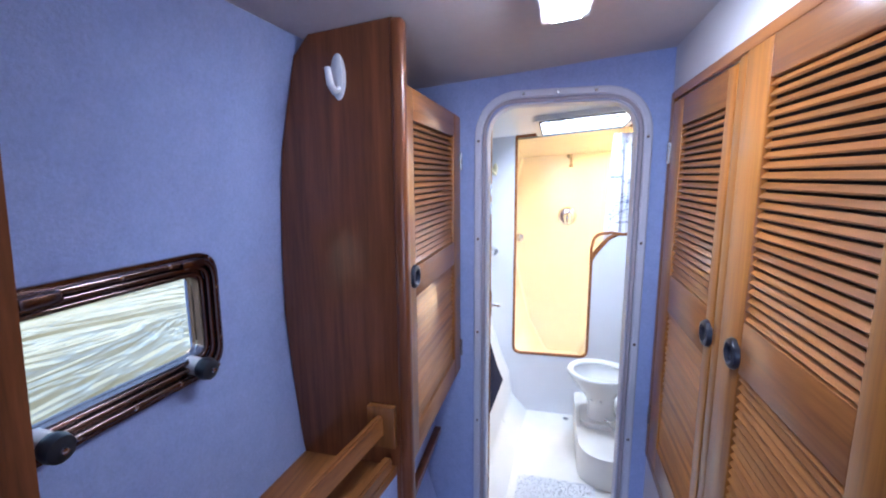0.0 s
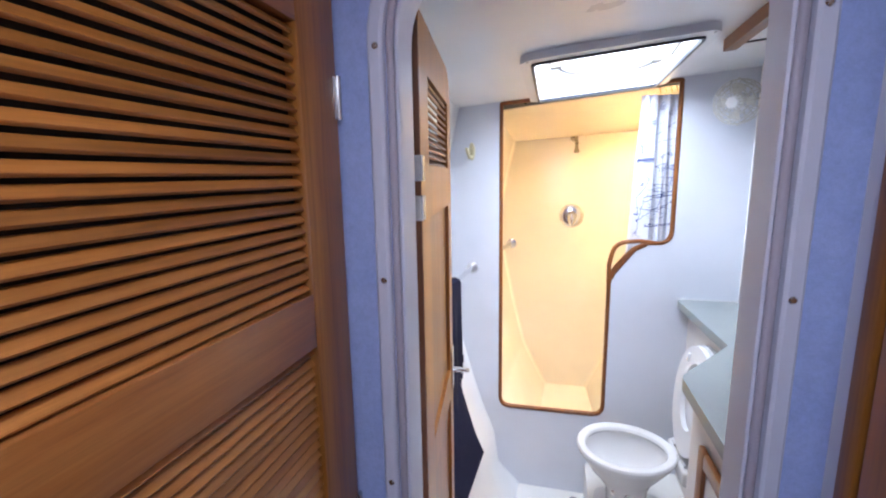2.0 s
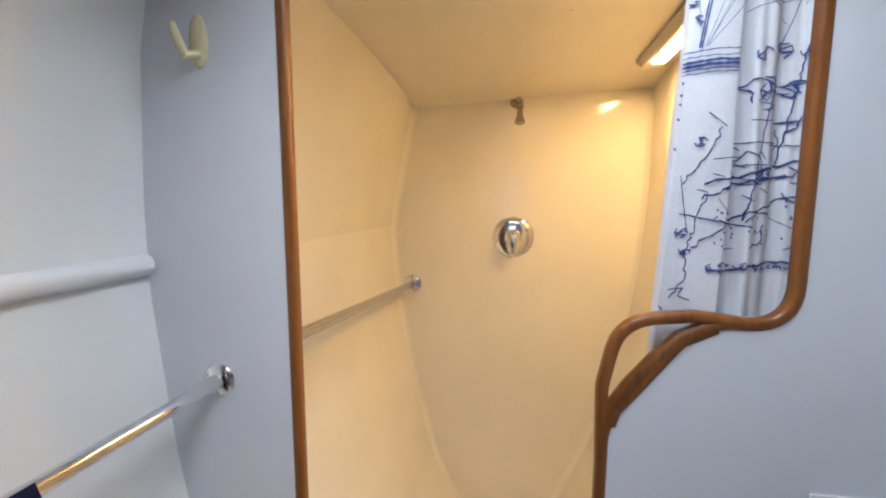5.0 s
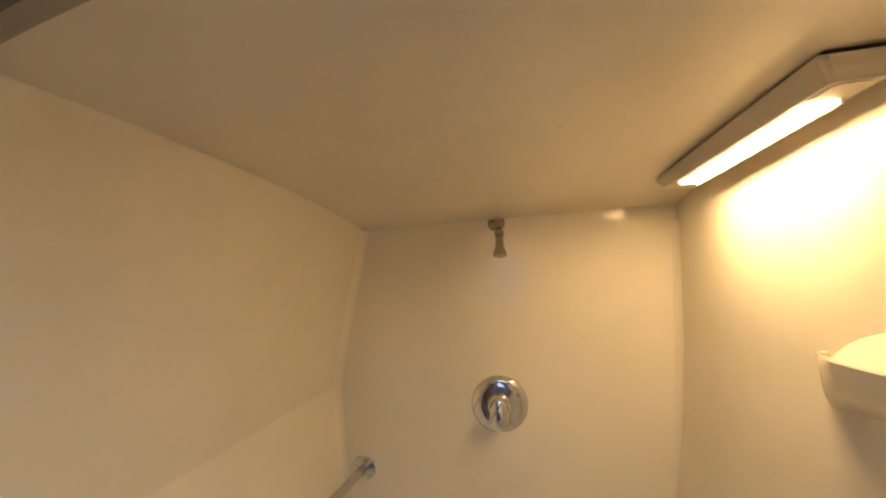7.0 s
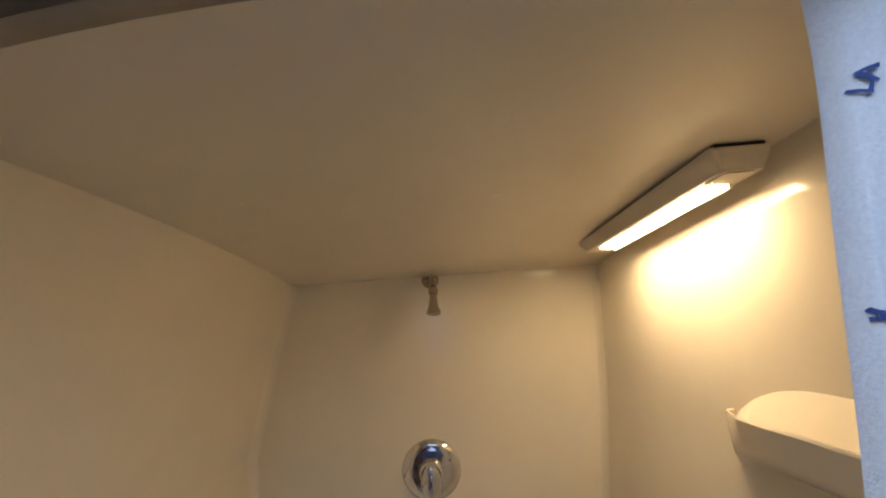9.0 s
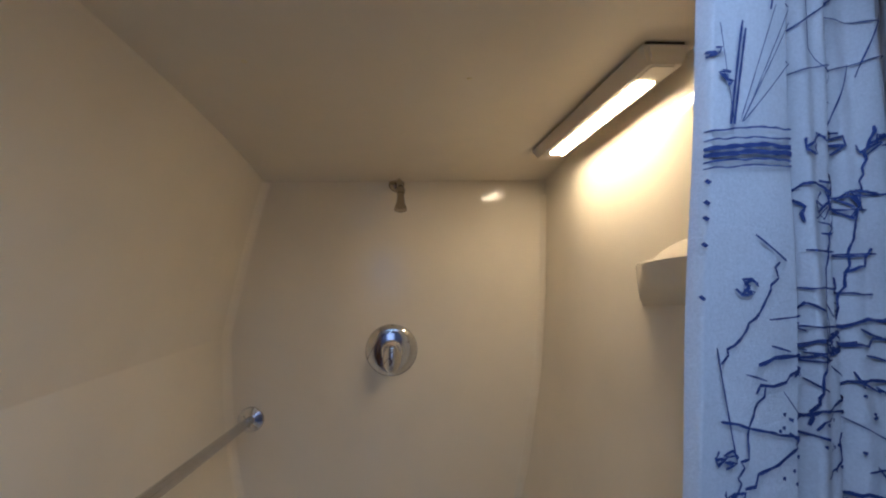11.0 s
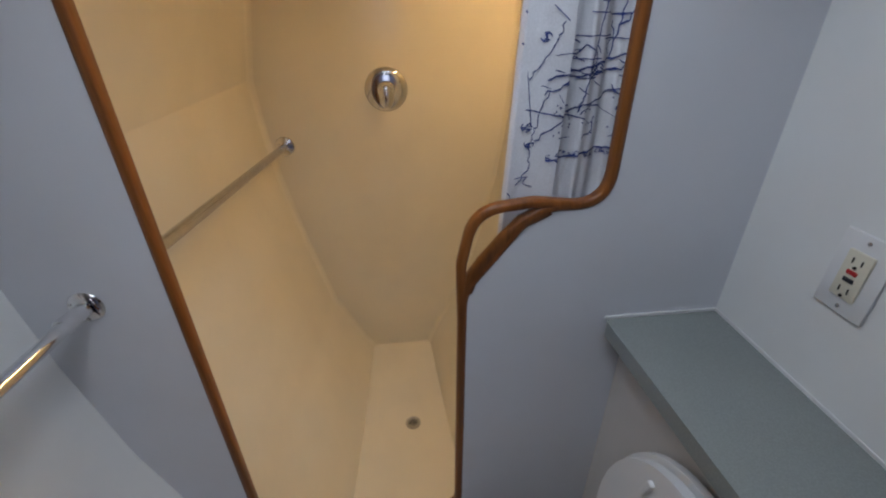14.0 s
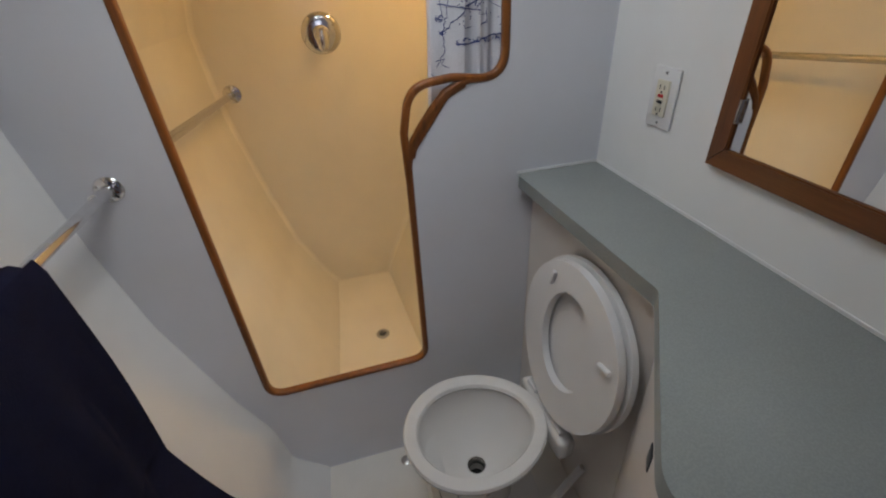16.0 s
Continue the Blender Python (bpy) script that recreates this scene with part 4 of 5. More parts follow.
# worktop, its apron and the vanity
top_line = rounded([(1.256, 2.074), (0.862, 2.074), (0.864, 2.640), (1.056, 2.890), (1.037, 3.384), (1.256, 3.384)], [0, 0, 0.06, 0.03, 0.012, 0], 7)
sink_c, sink_r = (1.075, 2.405), 0.150
ring_hole = [(sink_c[0] + (sink_r - 0.008) * math.cos(2 * math.pi * k / 48), sink_c[1] + (sink_r - 0.008) * math.sin(2 * math.pi * k / 48)) for k in range(48)]
wt = prism([top_line, ring_hole], lambda u, v, w: (u, v, 0.933 + w), 0.032)
sharp_e = [e for e in wt.edges if len(e.link_faces) == 2 and e.calc_face_angle(0) > 0.9 and all(v.co.z > 0.95 and v.co.x < 1.25 and v.co.y > 2.08 for v in e.verts)]
bmesh.ops.bevel(wt, geom=sharp_e, offset=0.007, segments=3, affect="EDGES")
tagged(link("worktop", wt, LAMINATE), "grey-green speckled laminate worktop stepping back behind the toilet", "worktop")
setting("wall_toilet_back", box(1.084, 1.13, 2.886, 3.385, 0.0, 0.932), PINK_PANEL, "off-white panel behind the toilet below the worktop", "wall")
setting("trim_worktop_sealant", box(1.2545, 1.2568, 2.074, 3.384, 0.9655, 0.9715), PLASTIC, "bead of white sealant behind the worktop", "trim")
setting("trim_partition_sealant", box(1.037, 1.2545, 3.3825, 3.3857, 0.9655, 0.9715), PLASTIC, "bead of white sealant between worktop and partition", "trim")


def vanity():
    v = empty("vanity", "white vanity cabinet below the worktop with a teak-framed door", "cabinet")
    out = rounded([(1.128, 2.076), (0.900, 2.076), (0.900, 2.655), (1.083, 2.885), (1.128, 2.885)], [0, 0, 0.05, 0.01, 0], 6)
    part("body", prism([out], lambda a, b, w: (a, b, w), 0.932), PINK_PANEL, v)
    fx = 0.900
    d = part("door", box(fx - 0.008, fx - 0.001, 2.17, 2.50, 0.30, 0.80, 0.002), PLASTIC, v, "white panelled door")
    for y0, y1, z0, z1, mt in ((2.13, 2.168, 0.26, 0.84, TEAK), (2.502, 2.54, 0.26, 0.84, TEAK), (2.168, 2.502, 0.802, 0.84, TEAK_Y), (2.168, 2.502, 0.26, 0.298, TEAK_Y)):
        part("door_trim", box(fx - 0.016, fx - 0.001, y0, y1, z0, z1, 0.004), mt, d)
    part("door_knob", lathe([(0.0, 0.018), (0.008, 0.017), (0.010, 0.012), (0.006, 0.006), (0.007, 0.0)], along((fx - 0.008, 2.47, 0.60), (-1, 0, 0)), 18), STEEL, d)
    sl = box(-0.012, 0.012, -0.003, 0.0, -0.02, 0.02, 0.002)
    sl.transform(Matrix.Translation((0.966, 2.737, 0.80)) @ Matrix.Rotation(radians(-128), 4, "Z"))
    part("catch", sl, RUBBER, v, "small black catch")


vanity()


def sink():
    s = empty("sink", "round stainless steel basin let into the worktop", "sink")
    m = Matrix.Translation((sink_c[0], sink_c[1], 0.965))
    part("basin", lathe([(sink_r + 0.008, 0.0005), (sink_r + 0.007, 0.004), (sink_r, 0.006), (sink_r - 0.010, 0.004), (sink_r - 0.016, -0.006), (sink_r - 0.02, -0.05), (sink_r - 0.035, -0.095), (0.07, -0.118), (0.024, -0.124), (0.02, -0.13), (0.0, -0.131)], m, 56), STEEL, s)
    part("waste", lathe([(0.0, -0.1225), (0.008, -0.122), (0.02, -0.1195), (0.023, -0.122)], m, 24), CHROME, s)
    f = empty("faucet", "short chrome single-lever basin faucet", "faucet")
    part("body", lathe([(0.026, 0.0), (0.026, 0.006), (0.019, 0.012), (0.018, 0.075), (0.012, 0.084), (0.0, 0.085)], Matrix.Translation((1.222, 2.50, 0.965)), 26), CHROME, f)
    part("spout", tube([(1.215, 2.497, 1.02), (1.19, 2.484, 1.035), (1.16, 2.468, 1.035), (1.145, 2.46, 1.02)], [0.011, 0.0105, 0.010, 0.0095], 14), CHROME, f)
    part("lever", tube([(1.222, 2.50, 1.05), (1.226, 2.52, 1.066), (1.228, 2.55, 1.075)], [0.007, 0.006, 0.005], 12), CHROME, f)


sink()

# mirror cabinet
def mirror_cabinet():
    c = empty("mirror_cabinet", "teak-framed mirror cabinet on the inboard wall", "mirror")
    y0, y1, z0, z1, w, x0, x1 = 2.36, 3.050, 1.086, 1.722, 0.035, 1.243, 1.2568
    for a in ((y1, z0, y1 - w, z0 + w, y1 - w, z1 - w, y1, z1), (y0, z0, y0, z1, y0 + w, z1 - w, y0 + w, z0 + w), (y0, z0, y0 + w, z0 + w, y1 - w, z0 + w, y1, z0), (y0, z1, y1, z1, y1 - w, z1 - w, y0 + w, z1 - w)):
        loop = [(a[k], a[k + 1]) for k in range(0, 8, 2)]
        vert = abs(loop[0][0] - loop[-1][0]) < 0.1 and abs(loop[0][1] - loop[-1][1]) > 0.3 or abs(a[0] - a[2]) < 1e-6
        bm_ = prism([loop], lambda u, v, t: (x0 + t, u, v), x1 - x0)
        e = [x for x in bm_.edges if all(v.co.x < x0 + 1e-4 for v in x.verts)]
        bmesh.ops.bevel(bm_, geom=e, offset=0.0025, segments=2, affect="EDGES")
        part("frame_member", bm_, TRIM_WOOD_Z if vert else TRIM_WOOD_Y, c)
    mirror = part("mirror", box(x0 + 0.006, x0 + 0.009, y0 + w + 0.0005, y1 - w - 0.0005, z0 + w + 0.0005, z1 - w - 0.0005), MIRROR, c, "clear mirror glass")
    part("backing", box(x0 + 0.0095, x0 + 0.0125, y0 + w - 0.002, y1 - w + 0.002, z0 + w - 0.002, z1 - w + 0.002), RUBBER, c)
    for z in (1.185, 1.60):
        h = box(x0 + 0.001, x0 + 0.007, y1 - w - 0.004, y1 - w + 0.004, z - 0.018, z + 0.018, 0.001, 1)
        tube([(x0 + 0.002, y1 - w - 0.001, z - 0.019), (x0 + 0.002, y1 - w - 0.001, z + 0.019)], 0.0035, 10, False, h)
        part("hinge", h, STEEL, c)


mirror_cabinet()


def outlet():
    o = empty("power_outlet", "white power outlet plate with test buttons on the inboard wall", "outlet")
    x, y, z = 1.2568, 3.196, 1.165
    part("plate", box(x - 0.006, x, y - 0.035, y + 0.035, z - 0.057, z + 0.057, 0.003), PLASTIC, o)
    body = part("receptacle", box(x - 0.010, x - 0.005, y - 0.017, y + 0.017, z - 0.034, z + 0.034, 0.002), IVORY_PALE, o)
    part("button", box(x - 0.012, x - 0.0095, y - 0.007, y + 0.007, z + 0.002, z + 0.008, 0.0008, 1), RED, body, "red test button")
    part("button", box(x - 0.012, x - 0.0095, y - 0.007, y + 0.007, z - 0.009, z - 0.003, 0.0008, 1), RUBBER, body, "black reset button")
    for s in (1, -1):
        for dy in (-0.006, 0.006):
            part("slot", box(x - 0.0105, x - 0.0098, y + dy - 0.001, y + dy + 0.001, z + s * 0.021 - 0.004, z + s * 0.021 + 0.004), DARK, body)
        part("slot", lathe([(0.0, 0.0004), (0.0025, 0.0004), (0.0025, 0.0)], along((x - 0.0101, y, z + s * 0.021 - 0.009), (-1, 0, 0)), 10), DARK, body)
        part("screw", lathe([(0.0, 0.0015), (0.0025, 0.001), (0.003, 0.0)], along((x - 0.006, y, z + s * 0.047), (-1, 0, 0)), 12), STEEL, o)


IVORY_PALE = painted("pale_ivory", (0.72, 0.68, 0.56), 0.35, 0.02)
outlet()


def vent():
    v = empty("wall_vent", "round white louvred air vent on the inboard wall", "vent")
    at, m = (1.2568, 3.196, 1.429), along((1.2568, 3.196, 1.429), (-1, 0, 0))
    part("rim", lathe([(0.042, 0.004), (0.044, 0.010), (0.050, 0.011), (0.060, 0.007), (0.064, 0.002), (0.064, 0.0)], m, 44), PLASTIC, v)
    part("backing", lathe([(0.0, 0.001), (0.045, 0.001)], m, 30), DARK, v)
    for k in range(7):
        h = -0.034 + k * 0.0113
        half = math.sqrt(max(0.0, 0.043 ** 2 - h * h))
        bb = box(at[0] - 0.009, at[0] - 0.003, at[1] + h - 0.0012, at[1] + h + 0.0012, at[2] - half, at[2] + half, 0.0006, 1)
        part("slat", bb, PLASTIC, v)
    part("cross_bar", box(at[0] - 0.0105, at[0] - 0.004, at[1] - 0.044, at[1] + 0.044, at[2] - 0.0022, at[2] + 0.0022, 0.001, 1), PLASTIC, v)
    part("hub", lathe([(0.0, 0.013), (0.009, 0.0125), (0.012, 0.009), (0.012, 0.003)], m, 24), PLASTIC, v)
    for s in (1, -1):
        part("screw", lathe([(0.0, 0.002), (0.003, 0.0015), (0.004, 0.0)], along((at[0] - 0.008, at[1] + s * 0.054, at[2]), (-1, 0, 0)), 12), STEEL, v)


vent()


AGED = painted("aged_plastic", (0.60, 0.58, 0.54), 0.35, 0.05)


def fan():
    f = empty("wall_fan", "small white cabin fan with a wire guard on a wall bracket", "fan")
    c, d = Vector((1.138, 3.250, 1.724)), Vector((-0.75, -0.85, -0.15)).normalized()
    m = along(c, d)
    r = 0.075
    g = part("guard", tube([m @ Vector((r * math.cos(a), r * math.sin(a), 0.0)) for a in [2 * math.pi * k / 40 for k in range(40)]], 0.0022, 8, True), AGED, f)
    for rr, h in ((0.062, 0.016), (0.047, 0.023), (0.033, 0.027)):
        part("guard_ring", tube([m @ Vector((rr * math.cos(a), rr * math.sin(a), h)) for a in [2 * math.pi * k / 32 for k in range(32)]], 0.0020, 6, True), AGED, g)
    part("guard_ring", tube([m @ Vector((r * math.cos(a), r * math.sin(a), -0.03)) for a in [2 * math.pi * k / 40 for k in range(40)]], 0.0018, 6, True), AGED, g)
    for k in range(14):
        a = 2 * math.pi * k / 14
        pts = [(0.016, 0.029), (0.033, 0.0275), (0.062, 0.0165), (0.075, 0.0), (0.075, -0.03), (0.05, -0.045), (0.02, -0.047)]
        part("guard_wire", tube([m @ Vector((x * math.cos(a), x * math.sin(a), h)) for x, h in pts], 0.0017, 6), AGED, g)
    part("hub_badge", lathe([(0.0, 0.033), (0.020, 0.032), (0.024, 0.028), (0.022, 0.024)], m, 6), PLASTIC, f, "white six-sided hub")
    part("motor", lathe([(0.0, 0.010), (0.024, 0.008), (0.028, -0.01), (0.028, -0.055), (0.018, -0.065), (0.0, -0.066)], m, 24), PLASTIC, f)
    for k in range(4):
        blade = bmesh.new()
        a0 = 2 * math.pi * k / 4
        q = [(0.024, -0.3, -0.010), (0.060, -0.42, -0.012), (0.064, 0.25, 0.004), (0.024, 0.3, 0.003)]
        fr = [blade.verts.new(m @ Vector((x * math.cos(a0 + t), x * math.sin(a0 + t), h))) for x, t, h in q]
        bk = [blade.verts.new(m @ Vector((x * math.cos(a0 + t), x * math.sin(a0 + t), h - 0.002))) for x, t, h in q]
        blade.faces.new(fr)
        blade.faces.new(bk[::-1])
        for i in range(4):
            blade.faces.new((fr[i], fr[(i + 1) % 4], bk[(i + 1) % 4], bk[i]))
        part("blade", blade, AGED, f)
    base = Vector((1.2566, 3.225, 1.735))
    part("wall_plate", lathe([(0.0, 0.012), (0.018, 0.012), (0.024, 0.006), (0.025, 0.0)], along(base, (-1, 0, 0)), 24), PLASTIC, f)
    yoke = [m @ Vector((r + 0.004, 0, -0.012)), m @ Vector((r * 0.9, 0, -0.06)), base + Vector((-0.02, 0, 0.0)), m @ Vector((-r * 0.9, 0, -0.06)), m @ Vector((-r - 0.004, 0, -0.012))]
    part("yoke", tube(yoke, 0.003, 8), AGED, f)
    part("yoke", tube([m @ Vector((0, r + 0.004, -0.012)), m @ Vector((0, r * 0.9, -0.06)), base + Vector((-0.018, 0.0, 0.0)), m @ Vector((0, -r * 0.9, -0.06)), m @ Vector((0, -r - 0.004, -0.012))], 0.003, 8), AGED, f)
    part("pivot", lathe([(0.0, 0.022), (0.007, 0.022), (0.008, 0.010), (0.010, 0.0)], along(base + Vector((-0.01, 0, 0)), (-1, 0, 0)), 16), STEEL, f)


fan()


# ---------------------------------------------------------------- hatch
def hatch():
    h = empty("deck_hatch", "closed deck hatch with a pale acrylic pane and dark seal", "hatch")

    def ring(out, inn, z0, dz, mat, nm, lab=""):
        place = lambda u, v, w: (u, v, head_ceiling(u, v) + z0 + w)
        part(nm, prism([out, inn[::-1]], place, dz), mat, h, lab)

    rr = lambda g, rad: rounded([(HX0 - g, HY0 - g), (HX0 - g, HY1 + g), (HX1 + g, HY1 + g), (HX1 + g, HY0 - g)], rad, 7)
    ring(rounded([(HX0 - 0.028, HY0 - 0.034), (HX0 - 0.028, HY1 + 0.012), (HX1 + 0.028, HY1 + 0.012), (HX1 + 0.028, HY0 - 0.034)], 0.055, 8), rr(-0.001, 0.03), -0.022, 0.021, PLASTIC, "trim_ring", "off-white plastic trim ring")
    ring(rr(-0.0015, 0.03), rr(-0.010, 0.025), -0.028, 0.012, RUBBER, "seal", "black rubber seal")
    ring(rr(-0.0015, 0.03), rr(-0.008, 0.025), -0.0155, 0.075, PLASTIC, "well", "white well of the hatch")
    pane = part("pane", prism([rr(-0.0085, 0.02)], lambda u, v, w: (u, v, head_ceiling(u, v) + 0.048 + w), 0.008), ACRYLIC, h, "translucent acrylic pane")
    pane.visible_shadow = False
    zt = head_ceiling(0.68, 3.1)
    for x, s_ in ((0.525, 1), (0.835, -1)):
        g = part("dog_block", box(x - 0.020, x + 0.020, 3.03, 3.075, zt + 0.006, zt + 0.046, 0.008), AGED, h)
        part("dog_lever", tube([(x + s_ * 0.012, 3.06, zt + 0.010), (x + s_ * 0.045, 3.085, zt + 0.002), (x + s_ * 0.085, 3.10, zt + 0.0), (x + s_ * 0.092, 3.07, zt + 0.002)], [0.009, 0.008, 0.006, 0.004], 12), AGED, g)
        part("dog_stop", tube([(x - s_ * 0.015, 3.045, zt + 0.02), (x - s_ * 0.04, 3.02, zt + 0.025)], 0.005, 10), AGED, g)
        part("stay_arm", tube([(x - s_ * 0.045, 2.85, zt + 0.046), (x - s_ * 0.04, 2.94, zt + 0.036), (x - s_ * 0.036, 3.02, zt + 0.02)], [0.010, 0.008, 0.006], 10), AGED, h)
    part("cross_bar", tube([(0.535, 3.05, zt + 0.022), (0.825, 3.05, zt + 0.022)], 0.0055, 10), AGED, h)
    v_ = part("thumb_vent", lathe([(0.0, 0.0), (0.050, 0.0), (0.056, 0.006), (0.056, 0.014)], Matrix.Translation((0.69, 2.90, zt + 0.030)), 30), AGED, h)
    part("vent_slot", box(0.680, 0.700, 2.868, 2.905, zt + 0.018, zt + 0.0295, 0.002), RUBBER, v_)
    for x in (HX0 - 0.006, HX1 + 0.006):
        part("screw", lathe([(0.0, -0.0245), (0.003, -0.024), (0.0045, -0.0225)], Matrix.Translation((x, HY0 - 0.02, head_ceiling(x, HY0))), 12), STEEL, h)


m_ac, nt_ac, b_ac = shader("acrylic", 0.25)
b_ac.inputs["Transmission Weight"].default_value = 0.95
b_ac.inputs["Base Color"].default_value = (0.60, 0.64, 0.66, 1)
ACRYLIC = m_ac
hatch()

# ---------------------------------------------------------------- shower
def shower_valve():
    v = empty("shower_valve", "round chrome shower mixer with an oval lever", "shower valve")
    at = (0.646, 4.4548, 1.209)
    m = along(at, (0, -1, 0))
    part("escutcheon", lathe([(0.0, 0.012), (0.050, 0.012), (0.066, 0.009), (0.076, 0.004), (0.078, 0.0)], m, 56), CHROME, v)
    part("sleeve", lathe([(0.0, 0.045), (0.026, 0.045), (0.030, 0.040), (0.033, 0.012)], m, 36), CHROME, v)
    lv = lathe([(0.0, 0.012), (0.016, 0.010), (0.024, 0.004), (0.026, -0.003), (0.0, -0.006)], along((0.646, 4.403, 1.199), (0, -1, 0)), 32)
    for q in lv.verts:
        q.co.z = 1.193 + (q.co.z - 1.199) * 1.7
    part("lever", lv, CHROME, v)
    part("screw", lathe([(0.0, 0.0025), (0.003, 0.002), (0.004, 0.0)], along((0.695, 4.445, 1.236), (0, -1, 0)), 10), STEEL, v)


def shower_head():
    s = empty("shower", "small chrome fixed shower head on a short arm", "shower head")
    part("flange", lathe([(0.0, 0.010), (0.014, 0.010), (0.020, 0.006), (0.024, 0.0)], along((0.648, 4.4548, 1.712), (0, -1, 0)), 28), DARK_CHROME, s)
    part("arm", tube([(0.653, 4.45, 1.712), (0.654, 4.415, 1.714), (0.655, 4.385, 1.704), (0.657, 4.362, 1.684)], [0.010, 0.0095, 0.0095, 0.009], 14), DARK_CHROME, s)
    part("swivel", lathe([(0.0, -0.012), (0.011, -0.009), (0.013, 0.0), (0.011, 0.009), (0.0, 0.012)], along((0.658, 4.356, 1.674), (0, -0.4, -1)), 20), DARK_CHROME, s)
    part("rose", lathe([(0.0, 0.0), (0.009, 0.0), (0.010, 0.012), (0.012, 0.030), (0.018, 0.045), (0.0185, 0.050), (0.015, 0.052), (0.0, 0.050)], along((0.658, 4.352, 1.666), (0.02, -0.25, -1)), 26), DARK_CHROME, s)


shower_valve()
shower_head()
grab = empty("grab_bar", "straight steel grab bar along the shower's hull side", "grab bar")
flange(grab, (0.251, 4.4545, 1.014), (0, -1, 0), 0.036)
part("bar", tube([(0.251, 4.45, 1.014), (0.236, 3.44, 1.108)], 0.0125, 18), STEEL, grab)
flange(grab, (0.236, PY1 + 0.0005, 1.110), (0, 1, 0), 0.030)
drain = empty("shower_drain", "round chrome slotted shower drain in the floor", "drain")
part("drain_ring", lathe([(0.0, 0.002), (0.020, 0.002), (0.022, 0.004), (0.028, 0.003), (0.030, 0.0), (0.030, -0.004)], Matrix.Translation((0.672, 3.980, -0.008)), 32), STEEL, drain)
for k in range(5):
    half = (0.008, 0.014, 0.016, 0.014, 0.008)[k]
    part("slot", box(0.672 - 0.0022 + (k - 2) * 0.0068, 0.672 + 0.0022 + (k - 2) * 0.0068, 3.980 - half, 3.980 + half, -0.0056, -0.0044), DARK, drain)


def shower_lamp():
    """A long square-ended fitting with a sloping outboard side and a lens that stands a little proud."""
    l = empty("shower_light", "off-white fluorescent light fitting, switched on, on the shower ceiling", "ceiling light")
    x0, x1, y0, y1 = 1.002, 1.082, 3.766, 4.237
    skew = lambda x, y: x + 0.060 * (y1 - y)
    zc = lambda x, y: shower_ceiling(x, y)
    b = bmesh.new()
    rings = []
    for inset, inset_in, drop in ((0.0, 0.0, 0.0025), (0.002, 0.0, 0.012), (0.012, 0.006, 0.031), (0.016, 0.010, 0.034)):
        ex = inset * 0.6
        rings.append([b.verts.new((skew(x, y), y, zc(x, y) - drop * k)) for x, y, k in ((x0 + inset, y0 + ex, 1.0), (x1 - inset_in, y0 + ex, 1.0), (x1 - inset_in, y1 - ex, 0.8), (x0 + inset, y1 - ex, 0.8))])
    for a, c in zip(rings, rings[1:]):
        for k in range(4):
            b.faces.new((a[k], a[(k + 1) % 4], c[(k + 1) % 4], c[k]))
    b.faces.new(rings[0])
    b.faces.new(rings[-1])
    bmesh.ops.bevel(b, geom=[e for e in b.edges if abs(e.verts[0].co.z - e.verts[1].co.z) > 0.004 and abs(e.verts[0].co.y - e.verts[1].co.y) < 0.02], offset=0.006, segments=3, affect="EDGES")
    part("housing", b, LAMP_BODY, l, "off-white plastic housing")
    # black slab that paints the shade between housing and ceiling
    part("mounting_seam", prism([[(x0 + 0.006, y0 + 0.006), (x1 - 0.006, y0 + 0.006), (x1 - 0.006, y1 - 0.006), (x0 + 0.006, y1 - 0.006)]], lambda u, v, w: (skew(u, v), v, zc(u, v) - 0.0030 + w), 0.005), RUBBER, l, "black strip painted as shade in the gap above the housing")
    lx0, lx1, ly0, ly1 = 1.030, 1.062, 3.832, 4.182
    low = lambda u, v: zc(u, v) - 0.034 * (1.0 - 0.2 * (v - y0) / (y1 - y0))
    part("lens", prism([rounded([(lx0, ly0), (lx1, ly0), (lx1, ly1), (lx0, ly1)], 0.003, 3)], lambda u, v, w: (skew(u, v), v, low(u, v) - 0.0045 + w), 0.005), GLOW_WARM, l, "glowing warm white lens")
    part("lens_lip", prism([[(lx1 + 0.0005, ly0 - 0.006), (lx1 + 0.005, ly0 - 0.006), (lx1 + 0.005, ly1 + 0.006), (lx1 + 0.0005, ly1 + 0.006)]], lambda u, v, w: (skew(u, v), v, low(u, v) - 0.009 + w), 0.010), LAMP_BODY, l)
    part("end_panel", prism([rounded([(lx0 - 0.006, 3.780), (lx1 + 0.004, 3.780), (lx1 + 0.004, 3.824), (lx0 - 0.006, 3.824)], 0.006, 4)], lambda u, v, w: (skew(u, v), v, low(u, v) - 0.0025 + w), 0.003), LAMP_BODY, l, "plain switch panel")
    part("lens_clip", lathe([(0.0, -0.002), (0.0035, -0.0015), (0.0045, 0.001)], Matrix.Translation((skew(lx0 - 0.006, 3.95), 3.95, low(lx0 - 0.006, 3.95))), 12), BRASS, l)


LAMP_BODY = painted("lamp_body", (0.72, 0.66, 0.55), 0.38, 0.03)
shower_lamp()


